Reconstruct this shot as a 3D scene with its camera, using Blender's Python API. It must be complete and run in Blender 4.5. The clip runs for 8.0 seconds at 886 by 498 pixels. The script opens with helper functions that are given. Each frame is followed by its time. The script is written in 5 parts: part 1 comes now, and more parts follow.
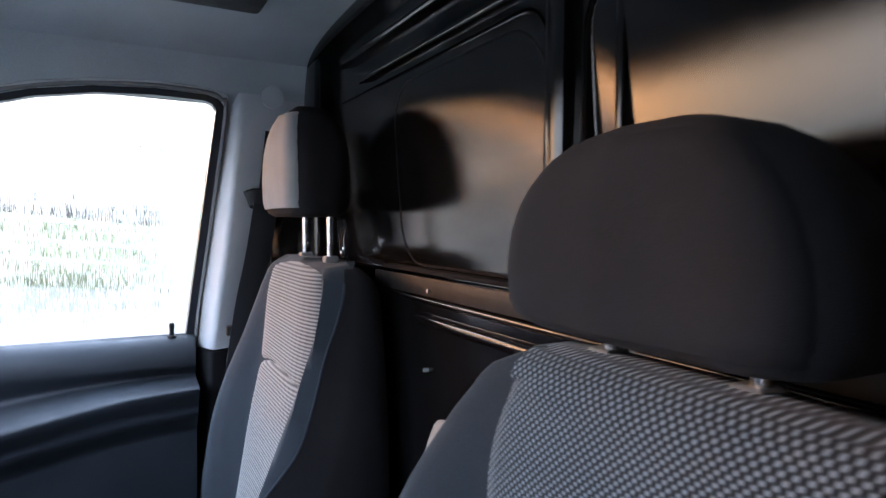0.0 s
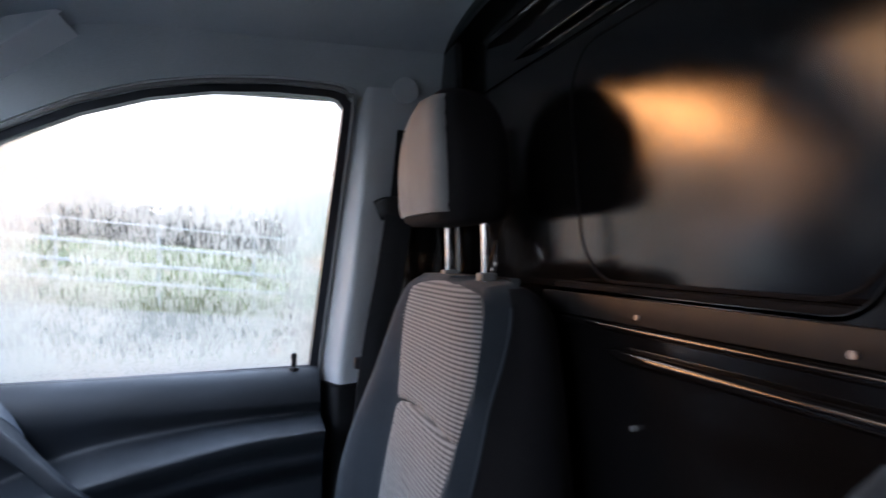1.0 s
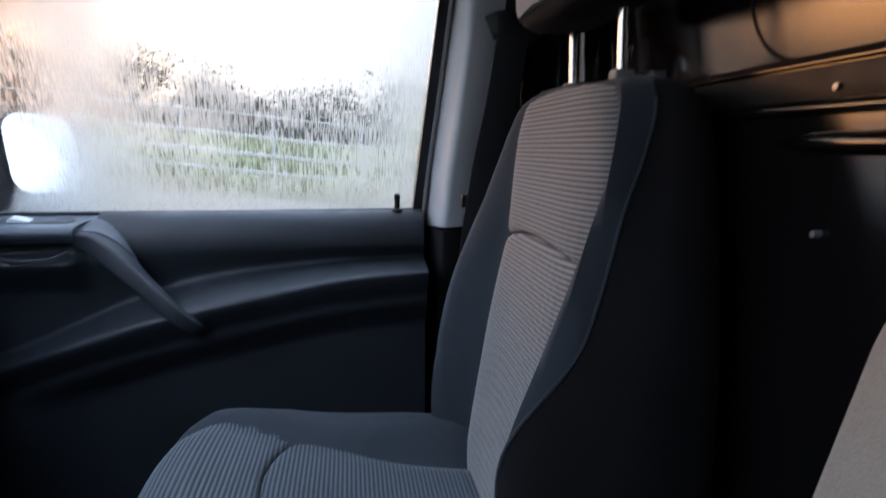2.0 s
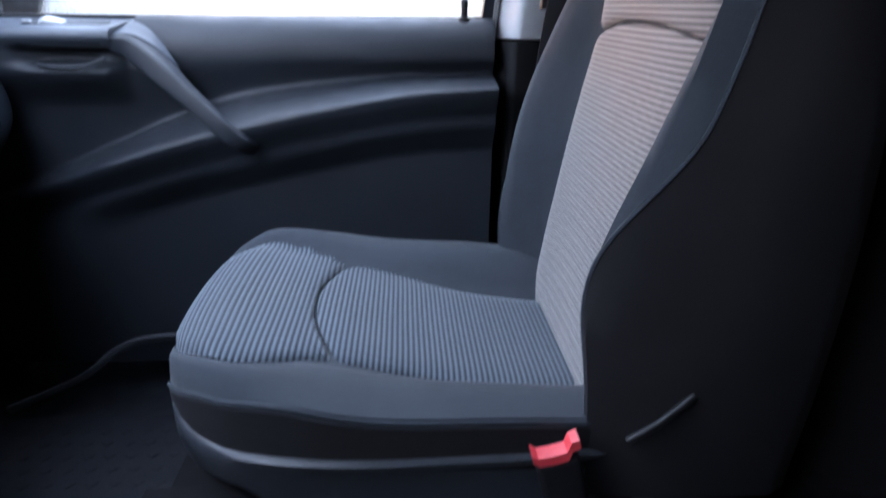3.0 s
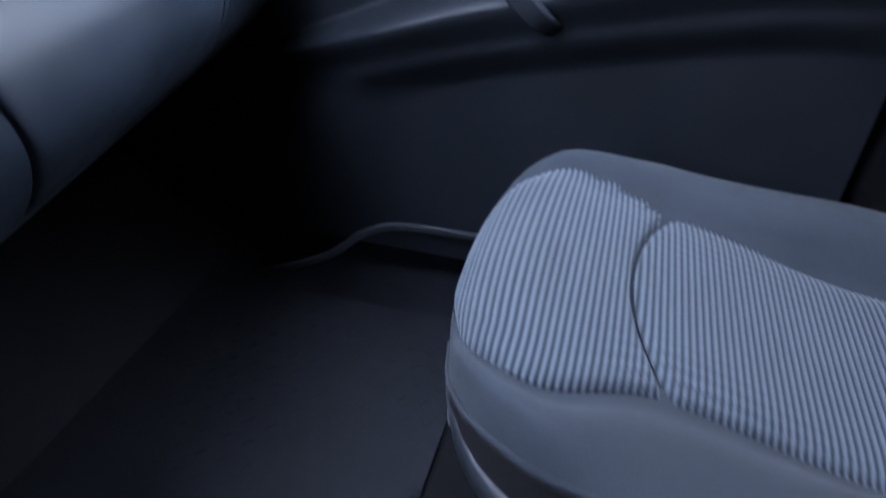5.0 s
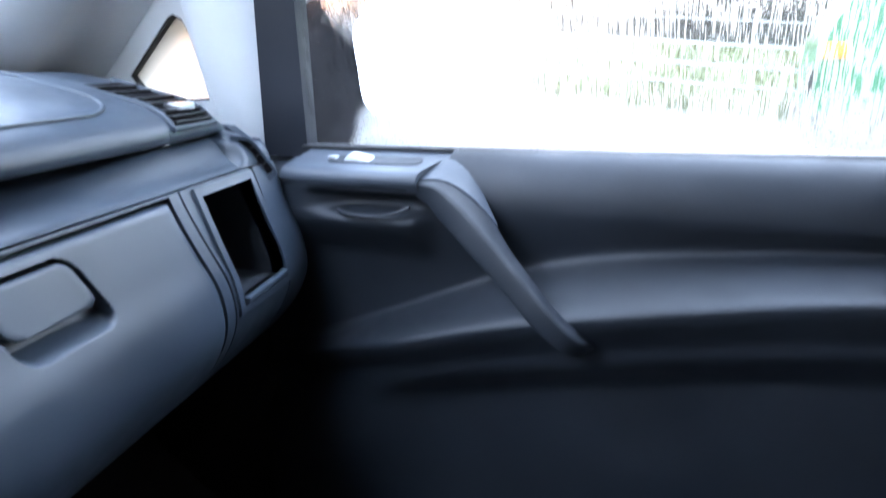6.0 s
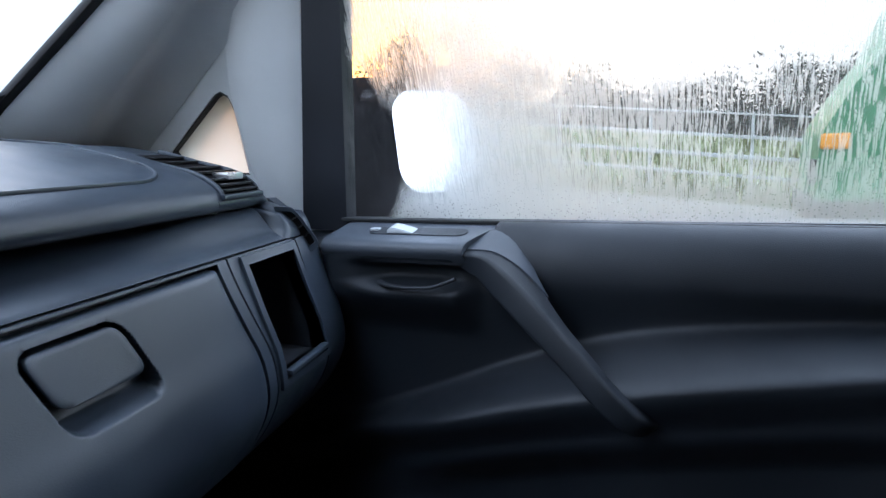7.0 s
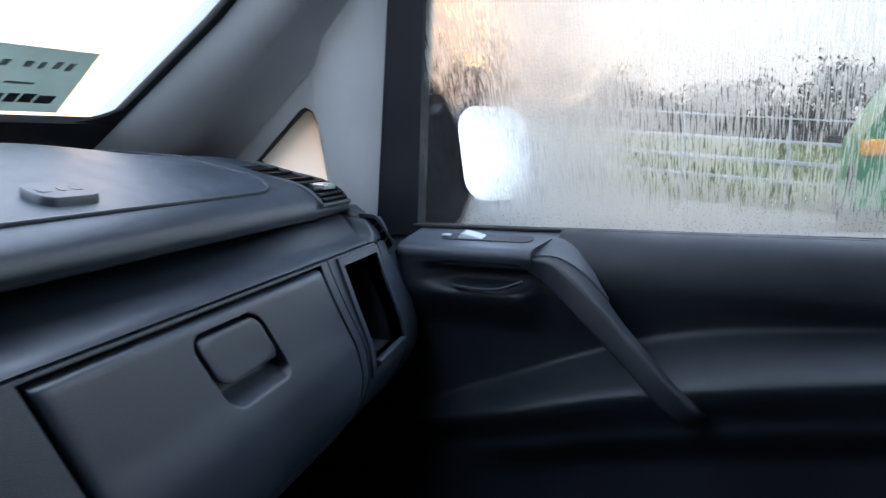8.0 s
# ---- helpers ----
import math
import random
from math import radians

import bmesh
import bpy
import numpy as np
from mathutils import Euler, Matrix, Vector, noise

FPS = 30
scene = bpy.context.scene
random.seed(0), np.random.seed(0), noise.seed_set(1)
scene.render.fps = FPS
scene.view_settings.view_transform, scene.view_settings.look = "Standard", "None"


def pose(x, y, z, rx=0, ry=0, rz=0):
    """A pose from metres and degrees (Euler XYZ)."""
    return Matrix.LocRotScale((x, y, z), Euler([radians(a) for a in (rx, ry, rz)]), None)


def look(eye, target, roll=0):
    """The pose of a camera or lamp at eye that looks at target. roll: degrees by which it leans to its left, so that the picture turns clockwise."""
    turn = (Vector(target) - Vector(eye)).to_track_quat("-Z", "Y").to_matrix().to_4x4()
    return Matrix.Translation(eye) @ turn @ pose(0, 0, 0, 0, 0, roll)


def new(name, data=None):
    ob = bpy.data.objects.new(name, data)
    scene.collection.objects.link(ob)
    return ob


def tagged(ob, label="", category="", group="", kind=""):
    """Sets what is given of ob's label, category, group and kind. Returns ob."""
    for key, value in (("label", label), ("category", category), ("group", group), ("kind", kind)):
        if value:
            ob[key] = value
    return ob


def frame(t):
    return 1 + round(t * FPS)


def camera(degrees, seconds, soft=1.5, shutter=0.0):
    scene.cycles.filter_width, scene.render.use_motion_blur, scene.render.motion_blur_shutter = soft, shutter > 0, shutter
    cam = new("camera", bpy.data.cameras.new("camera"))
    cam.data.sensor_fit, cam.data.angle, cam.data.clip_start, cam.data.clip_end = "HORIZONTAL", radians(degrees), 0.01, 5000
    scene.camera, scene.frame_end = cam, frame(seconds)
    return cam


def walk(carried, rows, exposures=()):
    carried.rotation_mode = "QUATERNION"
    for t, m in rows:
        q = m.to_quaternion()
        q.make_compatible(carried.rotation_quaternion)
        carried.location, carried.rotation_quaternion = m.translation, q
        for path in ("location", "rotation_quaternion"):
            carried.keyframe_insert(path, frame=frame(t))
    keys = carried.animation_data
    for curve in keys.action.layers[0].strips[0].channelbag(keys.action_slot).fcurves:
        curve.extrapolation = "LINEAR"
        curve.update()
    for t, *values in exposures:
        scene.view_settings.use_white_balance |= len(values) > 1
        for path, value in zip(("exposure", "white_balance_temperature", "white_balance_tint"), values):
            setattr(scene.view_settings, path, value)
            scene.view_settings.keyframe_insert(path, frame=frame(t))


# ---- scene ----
cam = camera(70.2, 8.0, soft=1.4, shutter=0.4)
PATH = [
    (0, (-0.3334, -0.7073, 0.9343), (0.1292, 0.1785, 0.8978), 0.67),
    (0.5, (-0.3382, -0.5777, 0.9064), (0.1192, 0.3116, 0.9043), 0.63),
    (1, (-0.3226, -0.4515, 0.9100), (-0.0147, 0.4999, 0.9130), -0.25),
    (1.5, (-0.3121, -0.3802, 0.8500), (-0.1033, 0.5969, 0.8078), -0.05),
    (1.7, (-0.3101, -0.3710, 0.8242), (-0.1251, 0.6074, 0.7321), 0.16),
    (2.8, (-0.3057, -0.2645, 0.7112), (-0.2407, 0.6851, 0.4048), 0.63),
    (3, (-0.3199, -0.2587, 0.6937), (-0.2598, 0.6722, 0.3333), 0.72),
    (3.5, (-0.3380, -0.2433, 0.6691), (-0.2928, 0.5989, 0.1318), 1.31),
    (4, (-0.3943, -0.2110, 0.6581), (-0.4265, 0.5641, 0.0270), 0.98),
    (4.2, (-0.4176, -0.1894, 0.6606), (-0.4933, 0.5816, 0.0283), 1.02),
    (5.3, (-0.4745, 0.0429, 0.7360), (-0.7694, 0.8312, 0.1959), -0.80),
    (5.5, (-0.4534, 0.0771, 0.7497), (-0.7960, 0.8829, 0.2666), -1.92),
    (6, (-0.4479, 0.1312, 0.7842), (-0.8351, 1.0060, 0.4932), -1.96),
    (6.5, (-0.4817, 0.1507, 0.7652), (-0.8802, 1.0502, 0.5859), -2.02),
    (7, (-0.4985, 0.1263, 0.7630), (-0.9027, 1.0275, 0.6067), -1.86),
    (7.5, (-0.5131, 0.0929, 0.7688), (-0.9239, 0.9917, 0.6155), -1.76),
    (8, (-0.5160, 0.0338, 0.7819), (-0.9591, 0.9169, 0.6278), -1.27),
]
walk(cam, [(t, look(eye, target, roll)) for t, eye, target, roll in PATH],
     exposures=[(0.0, 2.4, 6200, 16), (0.5, 2.05, 6250, 16), (1.0, 1.55, 6350, 16), (1.5, 0.9, 6500, 15), (1.7, 0.8, 6450, 15), (2.8, 2.25, 6400, 19),
                (3.5, 2.1, 6400, 22), (4.1, 1.75, 6350, 23), (5.4, 2.48, 6350, 21), (6.0, 2.5, 6350, 16), (6.5, 1.7, 6450, 14), (8.0, 0.82, 6550, 14)])

# ---- light: thin overcast, low warm sun ahead of the van ----
SUN = Vector((-0.656, 0.745, 0.115)).normalized()
world = bpy.data.worlds.new("sky")
scene.world = world
world.use_nodes = True
wn, wl = world.node_tree.nodes, world.node_tree.links
wn.clear()
sky = wn.new("ShaderNodeTexSky")
sky.sky_type, sky.sun_disc = "NISHITA", False
sky.sun_elevation, sky.sun_rotation = math.asin(SUN.z), math.atan2(SUN.x, SUN.y)
sky.air_density, sky.dust_density = 1.6, 4.0
way = wn.new("ShaderNodeTexCoord")
dot = wn.new("ShaderNodeVectorMath")
dot.operation = "DOT_PRODUCT"
dot.inputs[1].default_value = SUN
wl.new(way.outputs["Generated"], dot.inputs[0])
up = wn.new("ShaderNodeSeparateXYZ")
wl.new(way.outputs["Generated"], up.inputs[0])


def sky_ramp(value, stops):
    r = wn.new("ShaderNodeValToRGB")
    while len(r.color_ramp.elements) < len(stops):
        r.color_ramp.elements.new(0.5)
    for e, (at, col) in zip(r.color_ramp.elements, stops):
        e.position, e.color = at, (*col, 1)
    wl.new(value, r.inputs[0])
    return r.outputs[0]


# cloud veil: whitish at the horizon, brighter and bluer overhead, warm round the hidden sun
veil = sky_ramp(up.outputs["Z"], ((0.0, (0.70, 0.76, 0.80)), (0.20, (0.82, 0.94, 1.08)), (0.45, (1.45, 1.85, 2.45)), (1.0, (2.1, 2.8, 3.8))))
glow = sky_ramp(dot.outputs["Value"], ((0.88, (1.0, 0.83, 0.56)), (0.96, (0.98, 0.67, 0.34)), (0.988, (1.60, 0.57, 0.14)), (1.0, (3.3, 0.94, 0.12))))
near = sky_ramp(dot.outputs["Value"], ((0.82, (0.0, 0.0, 0.0)), (0.92, (0.45, 0.45, 0.45)), (0.97, (0.72, 0.72, 0.72)), (0.993, (0.85, 0.85, 0.85)), (1.0, (1.0, 1.0, 1.0))))
cloud = wn.new("ShaderNodeMix")
cloud.data_type = "RGBA"
wl.new(near, cloud.inputs[0])
wl.new(veil, cloud.inputs[6])
wl.new(glow, cloud.inputs[7])
bg_sky, bg_cloud, bg_add, wout = (wn.new(k) for k in ("ShaderNodeBackground", "ShaderNodeBackground", "ShaderNodeAddShader", "ShaderNodeOutputWorld"))
bg_sky.inputs[1].default_value = 0.05
bg_cloud.inputs[1].default_value = 1.0
wl.new(sky.outputs[0], bg_sky.inputs[0])
wl.new(cloud.outputs[2], bg_cloud.inputs[0])
wl.new(bg_sky.outputs[0], bg_add.inputs[0])
wl.new(bg_cloud.outputs[0], bg_add.inputs[1])
wl.new(bg_add.outputs[0], wout.inputs[0])
sun = new("sun", bpy.data.lights.new("sun", "SUN"))
sun.data.energy, sun.data.angle, sun.data.color = 0.26, radians(12), (1.0, 0.47, 0.20)
sun.matrix_world = look((0, 0, 0), -SUN)

# ---- materials ----
def shader(name):
    m = bpy.data.materials.new(name)
    m.use_nodes = True
    nt = m.node_tree
    return m, nt, nt.nodes["Principled BSDF"]


def node(nt, kind, **values):
    n = nt.nodes.new("ShaderNode" + kind)
    for k, v in values.items():
        n.inputs[k.replace("_", " ")].default_value = v
    return n


def calc(nt, op, a, b=None):
    n = nt.nodes.new("ShaderNodeMath")
    n.operation = op
    for i, v in enumerate((a, b)):
        if v is None:
            continue
        if isinstance(v, (int, float)):
            n.inputs[i].default_value = v
        else:
            nt.links.new(v, n.inputs[i])
    return n.outputs[0]


def spot(nt):
    """Object coordinates in metres, and their three axes."""
    c = nt.nodes.new("ShaderNodeTexCoord").outputs["Object"]
    s = nt.nodes.new("ShaderNodeSeparateXYZ")
    nt.links.new(c, s.inputs[0])
    return c, s.outputs


def noise_at(nt, c, scale, detail=3.0, stretch=None):
    n = node(nt, "TexNoise", Scale=scale, Detail=detail)
    if stretch:
        mp = node(nt, "Mapping", Scale=stretch)
        nt.links.new(c, mp.inputs[0])
        c = mp.outputs[0]
    nt.links.new(c, n.inputs["Vector"])
    return n.outputs["Fac"]


def ramp(nt, fac, *stops):
    r = nt.nodes.new("ShaderNodeValToRGB")
    el = r.color_ramp.elements
    while len(el) < len(stops):
        el.new(0.5)
    for e, (at, col) in zip(el, stops):
        e.position = at
        e.color = (*col, 1) if len(col) == 3 else col
    nt.links.new(fac, r.inputs[0])
    return r.outputs[0]


def bump(nt, bsdf, height, strength=0.3, dist=0.001):
    b = node(nt, "Bump", Strength=strength, Distance=dist)
    nt.links.new(height, b.inputs["Height"])
    nt.links.new(b.outputs[0], bsdf.inputs["Normal"])


def scaled(col, k):
    return tuple(min(1, v * k) for v in col)


def plastic(name, col, rough=0.5, grain=900, relief=0.35, spread=0.25, spec=0.5):
    m, nt, b = shader(name)
    c, _ = spot(nt)
    big = noise_at(nt, c, 7, 4)
    nt.links.new(ramp(nt, big, (0.3, scaled(col, 1 - spread)), (0.7, scaled(col, 1 + spread))), b.inputs["Base Color"])
    nt.links.new(ramp(nt, noise_at(nt, c, 28, 5), (0.3, (rough - 0.07,) * 3), (0.75, (rough + 0.1,) * 3)), b.inputs["Roughness"])
    b.inputs["Specular IOR Level"].default_value = spec
    bump(nt, b, noise_at(nt, c, grain, 2), relief, 0.0006)
    return m


def cloth(name, col, thread=1400, sheen=0.25, spread=0.18):
    m, nt, b = shader(name)
    c, _ = spot(nt)
    fine = noise_at(nt, c, thread, 2)
    soft = noise_at(nt, c, 9, 4)
    mix = calc(nt, "ADD", calc(nt, "MULTIPLY", fine, 0.6), calc(nt, "MULTIPLY", soft, 0.4))
    nt.links.new(ramp(nt, mix, (0.3, scaled(col, 1 - spread * 2)), (0.7, scaled(col, 1 + spread * 2))), b.inputs["Base Color"])
    b.inputs["Roughness"].default_value = 0.92
    b.inputs["Specular IOR Level"].default_value = 0.2
    b.inputs["Sheen Weight"].default_value = sheen
    bump(nt, b, fine, 0.5, 0.0008)
    return m


RIB = 0.0058
RIB_SEAT = 0.0064


def ribbed(name, light, dark, along, dots=0.0, rib_at=""):
    """Corduroy-like seat cloth: pale ribs across, dark threads between; along: axis on which ribs follow each other."""
    m, nt, b = shader(name)
    c, xyz = spot(nt)
    run = xyz[along]
    if rib_at:
        at = nt.nodes.new("ShaderNodeAttribute")
        at.attribute_name = rib_at
        run = at.outputs["Fac"]
    wave = calc(nt, "MULTIPLY_ADD", calc(nt, "COSINE", calc(nt, "MULTIPLY", run, 2 * math.pi / (RIB_SEAT if rib_at else RIB))), 0.5)
    wave.node.inputs[2].default_value = 0.5
    cross = calc(nt, "MULTIPLY_ADD", calc(nt, "COSINE", calc(nt, "MULTIPLY", xyz["Y"], 2 * math.pi / (RIB * (0.55 if dots < 0.5 else 1.0)))), 0.5)
    cross.node.inputs[2].default_value = 0.5
    thread = calc(nt, "MULTIPLY", wave, calc(nt, "ADD", 1 - dots, calc(nt, "MULTIPLY", cross, dots)))
    worn = noise_at(nt, c, 900, 3)
    soil = noise_at(nt, c, 11, 4)
    f = calc(nt, "ADD", calc(nt, "MULTIPLY", thread, 0.8), calc(nt, "MULTIPLY", calc(nt, "ADD", worn, soil), 0.1))
    nt.links.new(ramp(nt, f, (0.15, dark), (0.75, light)), b.inputs["Base Color"])
    b.inputs["Roughness"].default_value = 0.95
    b.inputs["Specular IOR Level"].default_value = 0.15
    b.inputs["Sheen Weight"].default_value = 0.2
    bump(nt, b, calc(nt, "ADD", thread, calc(nt, "MULTIPLY", worn, 0.3)), 0.4, 0.0010)
    return m


def dotted(name, light, dark, step=0.0066):
    """Dark seat cloth woven with staggered rows of small pale dots."""
    m, nt, b = shader(name)
    c, xyz = spot(nt)
    across = calc(nt, "COSINE", calc(nt, "MULTIPLY", xyz["Y"], 2 * math.pi / step))
    upward = calc(nt, "COSINE", calc(nt, "MULTIPLY", xyz["Z"], 2 * math.pi / step))
    weave = calc(nt, "MULTIPLY", across, upward)
    worn = noise_at(nt, c, 900, 3)
    f = calc(nt, "ADD", weave, calc(nt, "MULTIPLY", calc(nt, "ADD", worn, noise_at(nt, c, 11, 4)), 0.25))
    mid = tuple((p + 3 * q) / 4 for p, q in zip(light, dark))
    nt.links.new(ramp(nt, f, (0.0, dark), (0.45, mid), (0.95, light)), b.inputs["Base Color"])
    b.inputs["Roughness"].default_value = 0.95
    b.inputs["Specular IOR Level"].default_value = 0.15
    b.inputs["Sheen Weight"].default_value = 0.15
    bump(nt, b, calc(nt, "ADD", weave, calc(nt, "MULTIPLY", worn, 0.3)), 0.35, 0.0008)
    return m


def metal(name, col, rough=0.25):
    m, nt, b = shader(name)
    c, _ = spot(nt)
    b.inputs["Metallic"].default_value = 1.0
    b.inputs["Base Color"].default_value = (*col, 1)
    nt.links.new(ramp(nt, noise_at(nt, c, 60, 4), (0.3, (rough * 0.7,) * 3), (0.7, (rough * 1.4,) * 3)), b.inputs["Roughness"])
    return m


DASH = plastic("dash_plastic", (0.025, 0.034, 0.0455), 0.36, 1100, 0.3, spec=0.8)
DOORP = plastic("door_plastic", (0.0115, 0.0145, 0.0190), 0.50, 1000, 0.45, spec=0.48)
GRIP = plastic("grip_plastic", (0.028, 0.031, 0.036), 0.42, 1300, 0.3)
BLACKP = plastic("black_plastic", (0.011, 0.011, 0.012), 0.45, spec=0.35)
GUIDE = plastic("guide_plastic", (0.20, 0.195, 0.19), 0.5, 1300, 0.2, 0.1)
SWITCH = plastic("switch_plate_plastic", (0.050, 0.058, 0.070), 0.38, 1300, 0.2)
DEEP = plastic("near_black_plastic", (0.009, 0.008, 0.009), 0.8, spec=0.1)
RUBBER = plastic("seal_rubber", (0.014, 0.014, 0.015), 0.62)
FRAME = plastic("door_frame_plastic", (0.019, 0.021, 0.026), 0.42, 1000, 0.2)
TRIM = plastic("pillar_trim", (0.68, 0.70, 0.695), 0.55, 800, 0.25, 0.08)
PILLAR = plastic("pale_pillar_trim", (0.50, 0.52, 0.53), 0.5, 800, 0.2, 0.06)
LINER = cloth("headliner_cloth", (0.43, 0.465, 0.475), 700, 0.1, 0.08)
SEATC = cloth("seat_side_cloth", (0.032, 0.038, 0.045), 1400, 0.1)
SEATD = cloth("seat_black_cloth", (0.016, 0.0145, 0.0155), 1400, 0.0)
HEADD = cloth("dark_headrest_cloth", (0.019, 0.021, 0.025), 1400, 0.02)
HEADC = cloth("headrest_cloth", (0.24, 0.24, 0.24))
# same ribbed cloth twice: cushion coloured as in shade, backrest as in warm light
RIBX = ribbed("ribbed_cloth_cushion_shaded", (0.112, 0.134, 0.152), (0.026, 0.031, 0.038), "X", 0.25, "rib")
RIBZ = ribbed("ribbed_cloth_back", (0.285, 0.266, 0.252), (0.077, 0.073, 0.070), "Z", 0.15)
DOTZ = dotted("dotted_cloth_back", (0.240, 0.285, 0.325), (0.020, 0.024, 0.029))
CHROME = metal("chrome", (0.8, 0.8, 0.8), 0.15)
STEEL = metal("zinc_steel", (0.62, 0.63, 0.65), 0.35)
BOLT = metal("dull_zinc", (0.42, 0.42, 0.43), 0.5)
RED = plastic("red_plastic", (0.75, 0.06, 0.07), 0.4, 500, 0.1, 0.05)
MAT = plastic("rubber_mat", (0.013, 0.014, 0.018), 0.65, 260, 0.8, spec=0.3)
CARPET = cloth("carpet", (0.02, 0.02, 0.022), 900, 0.1)
WEB = cloth("belt_webbing", (0.018, 0.018, 0.02), 1500, 0.1)
BEIGE = cloth("armrest_cloth", (0.30, 0.26, 0.22), 1000, 0.2)


def painted(name, col, rough, coat=0.3, ior=1.5):
    m, nt, b = shader(name)
    c, _ = spot(nt)
    b.inputs["Base Color"].default_value = (*col, 1)
    nt.links.new(ramp(nt, noise_at(nt, c, 14, 5), (0.3, (rough * 0.92,) * 3), (0.75, (rough * 1.12,) * 3)), b.inputs["Roughness"])
    b.inputs["IOR"].default_value = ior
    b.inputs["Coat Weight"].default_value = coat
    b.inputs["Coat Roughness"].default_value = rough * 0.8
    bump(nt, b, noise_at(nt, c, 90, 2), 0.03, 0.0008)
    return m


def satin_black():
    """Black paint on sheet steel, slightly rippled, with a soft even sheen."""
    m, nt, b = shader("black_satin_paint")
    c, _ = spot(nt)
    b.inputs["Base Color"].default_value = (0.004, 0.0036, 0.0036, 1)
    b.inputs["Roughness"].default_value = 0.6
    b.inputs["Specular IOR Level"].default_value = 0.0
    sheen = node(nt, "BsdfGlossy")
    sheen.distribution = "BECKMANN"
    nt.links.new(ramp(nt, noise_at(nt, c, 12, 5), (0.3, (0.15,) * 3), (0.75, (0.20,) * 3)), sheen.inputs["Roughness"])
    ripple = node(nt, "Bump", Strength=0.04, Distance=0.0008)
    nt.links.new(noise_at(nt, c, 70, 2), ripple.inputs["Height"])
    nt.links.new(ripple.outputs[0], sheen.inputs["Normal"])
    fr = node(nt, "Fresnel", IOR=1.66)
    both = nt.nodes.new("ShaderNodeMixShader")
    nt.links.new(fr.outputs[0], both.inputs[0])
    nt.links.new(b.outputs[0], both.inputs[1])
    nt.links.new(sheen.outputs[0], both.inputs[2])
    nt.links.new(both.outputs[0], nt.nodes["Material Output"].inputs[0])
    return m


BULK = satin_black()
STRIP = plastic("dull_black_paint", (0.010, 0.009, 0.009), 0.5, 400, 0.1, spec=0.25)
BODYW = painted("white_body_paint", (0.7, 0.71, 0.72), 0.25, 0.5)
GREEN = painted("green_truck_paint", (0.012, 0.19, 0.075), 0.35, 0.3)


def lamp_lens():
    m, nt, b = shader("amber_lens")
    b.inputs["Base Color"].default_value = (0.95, 0.36, 0.02, 1)
    b.inputs["Roughness"].default_value = 0.2
    b.inputs["Transmission Weight"].default_value = 0.15
    return m


AMBER = lamp_lens()


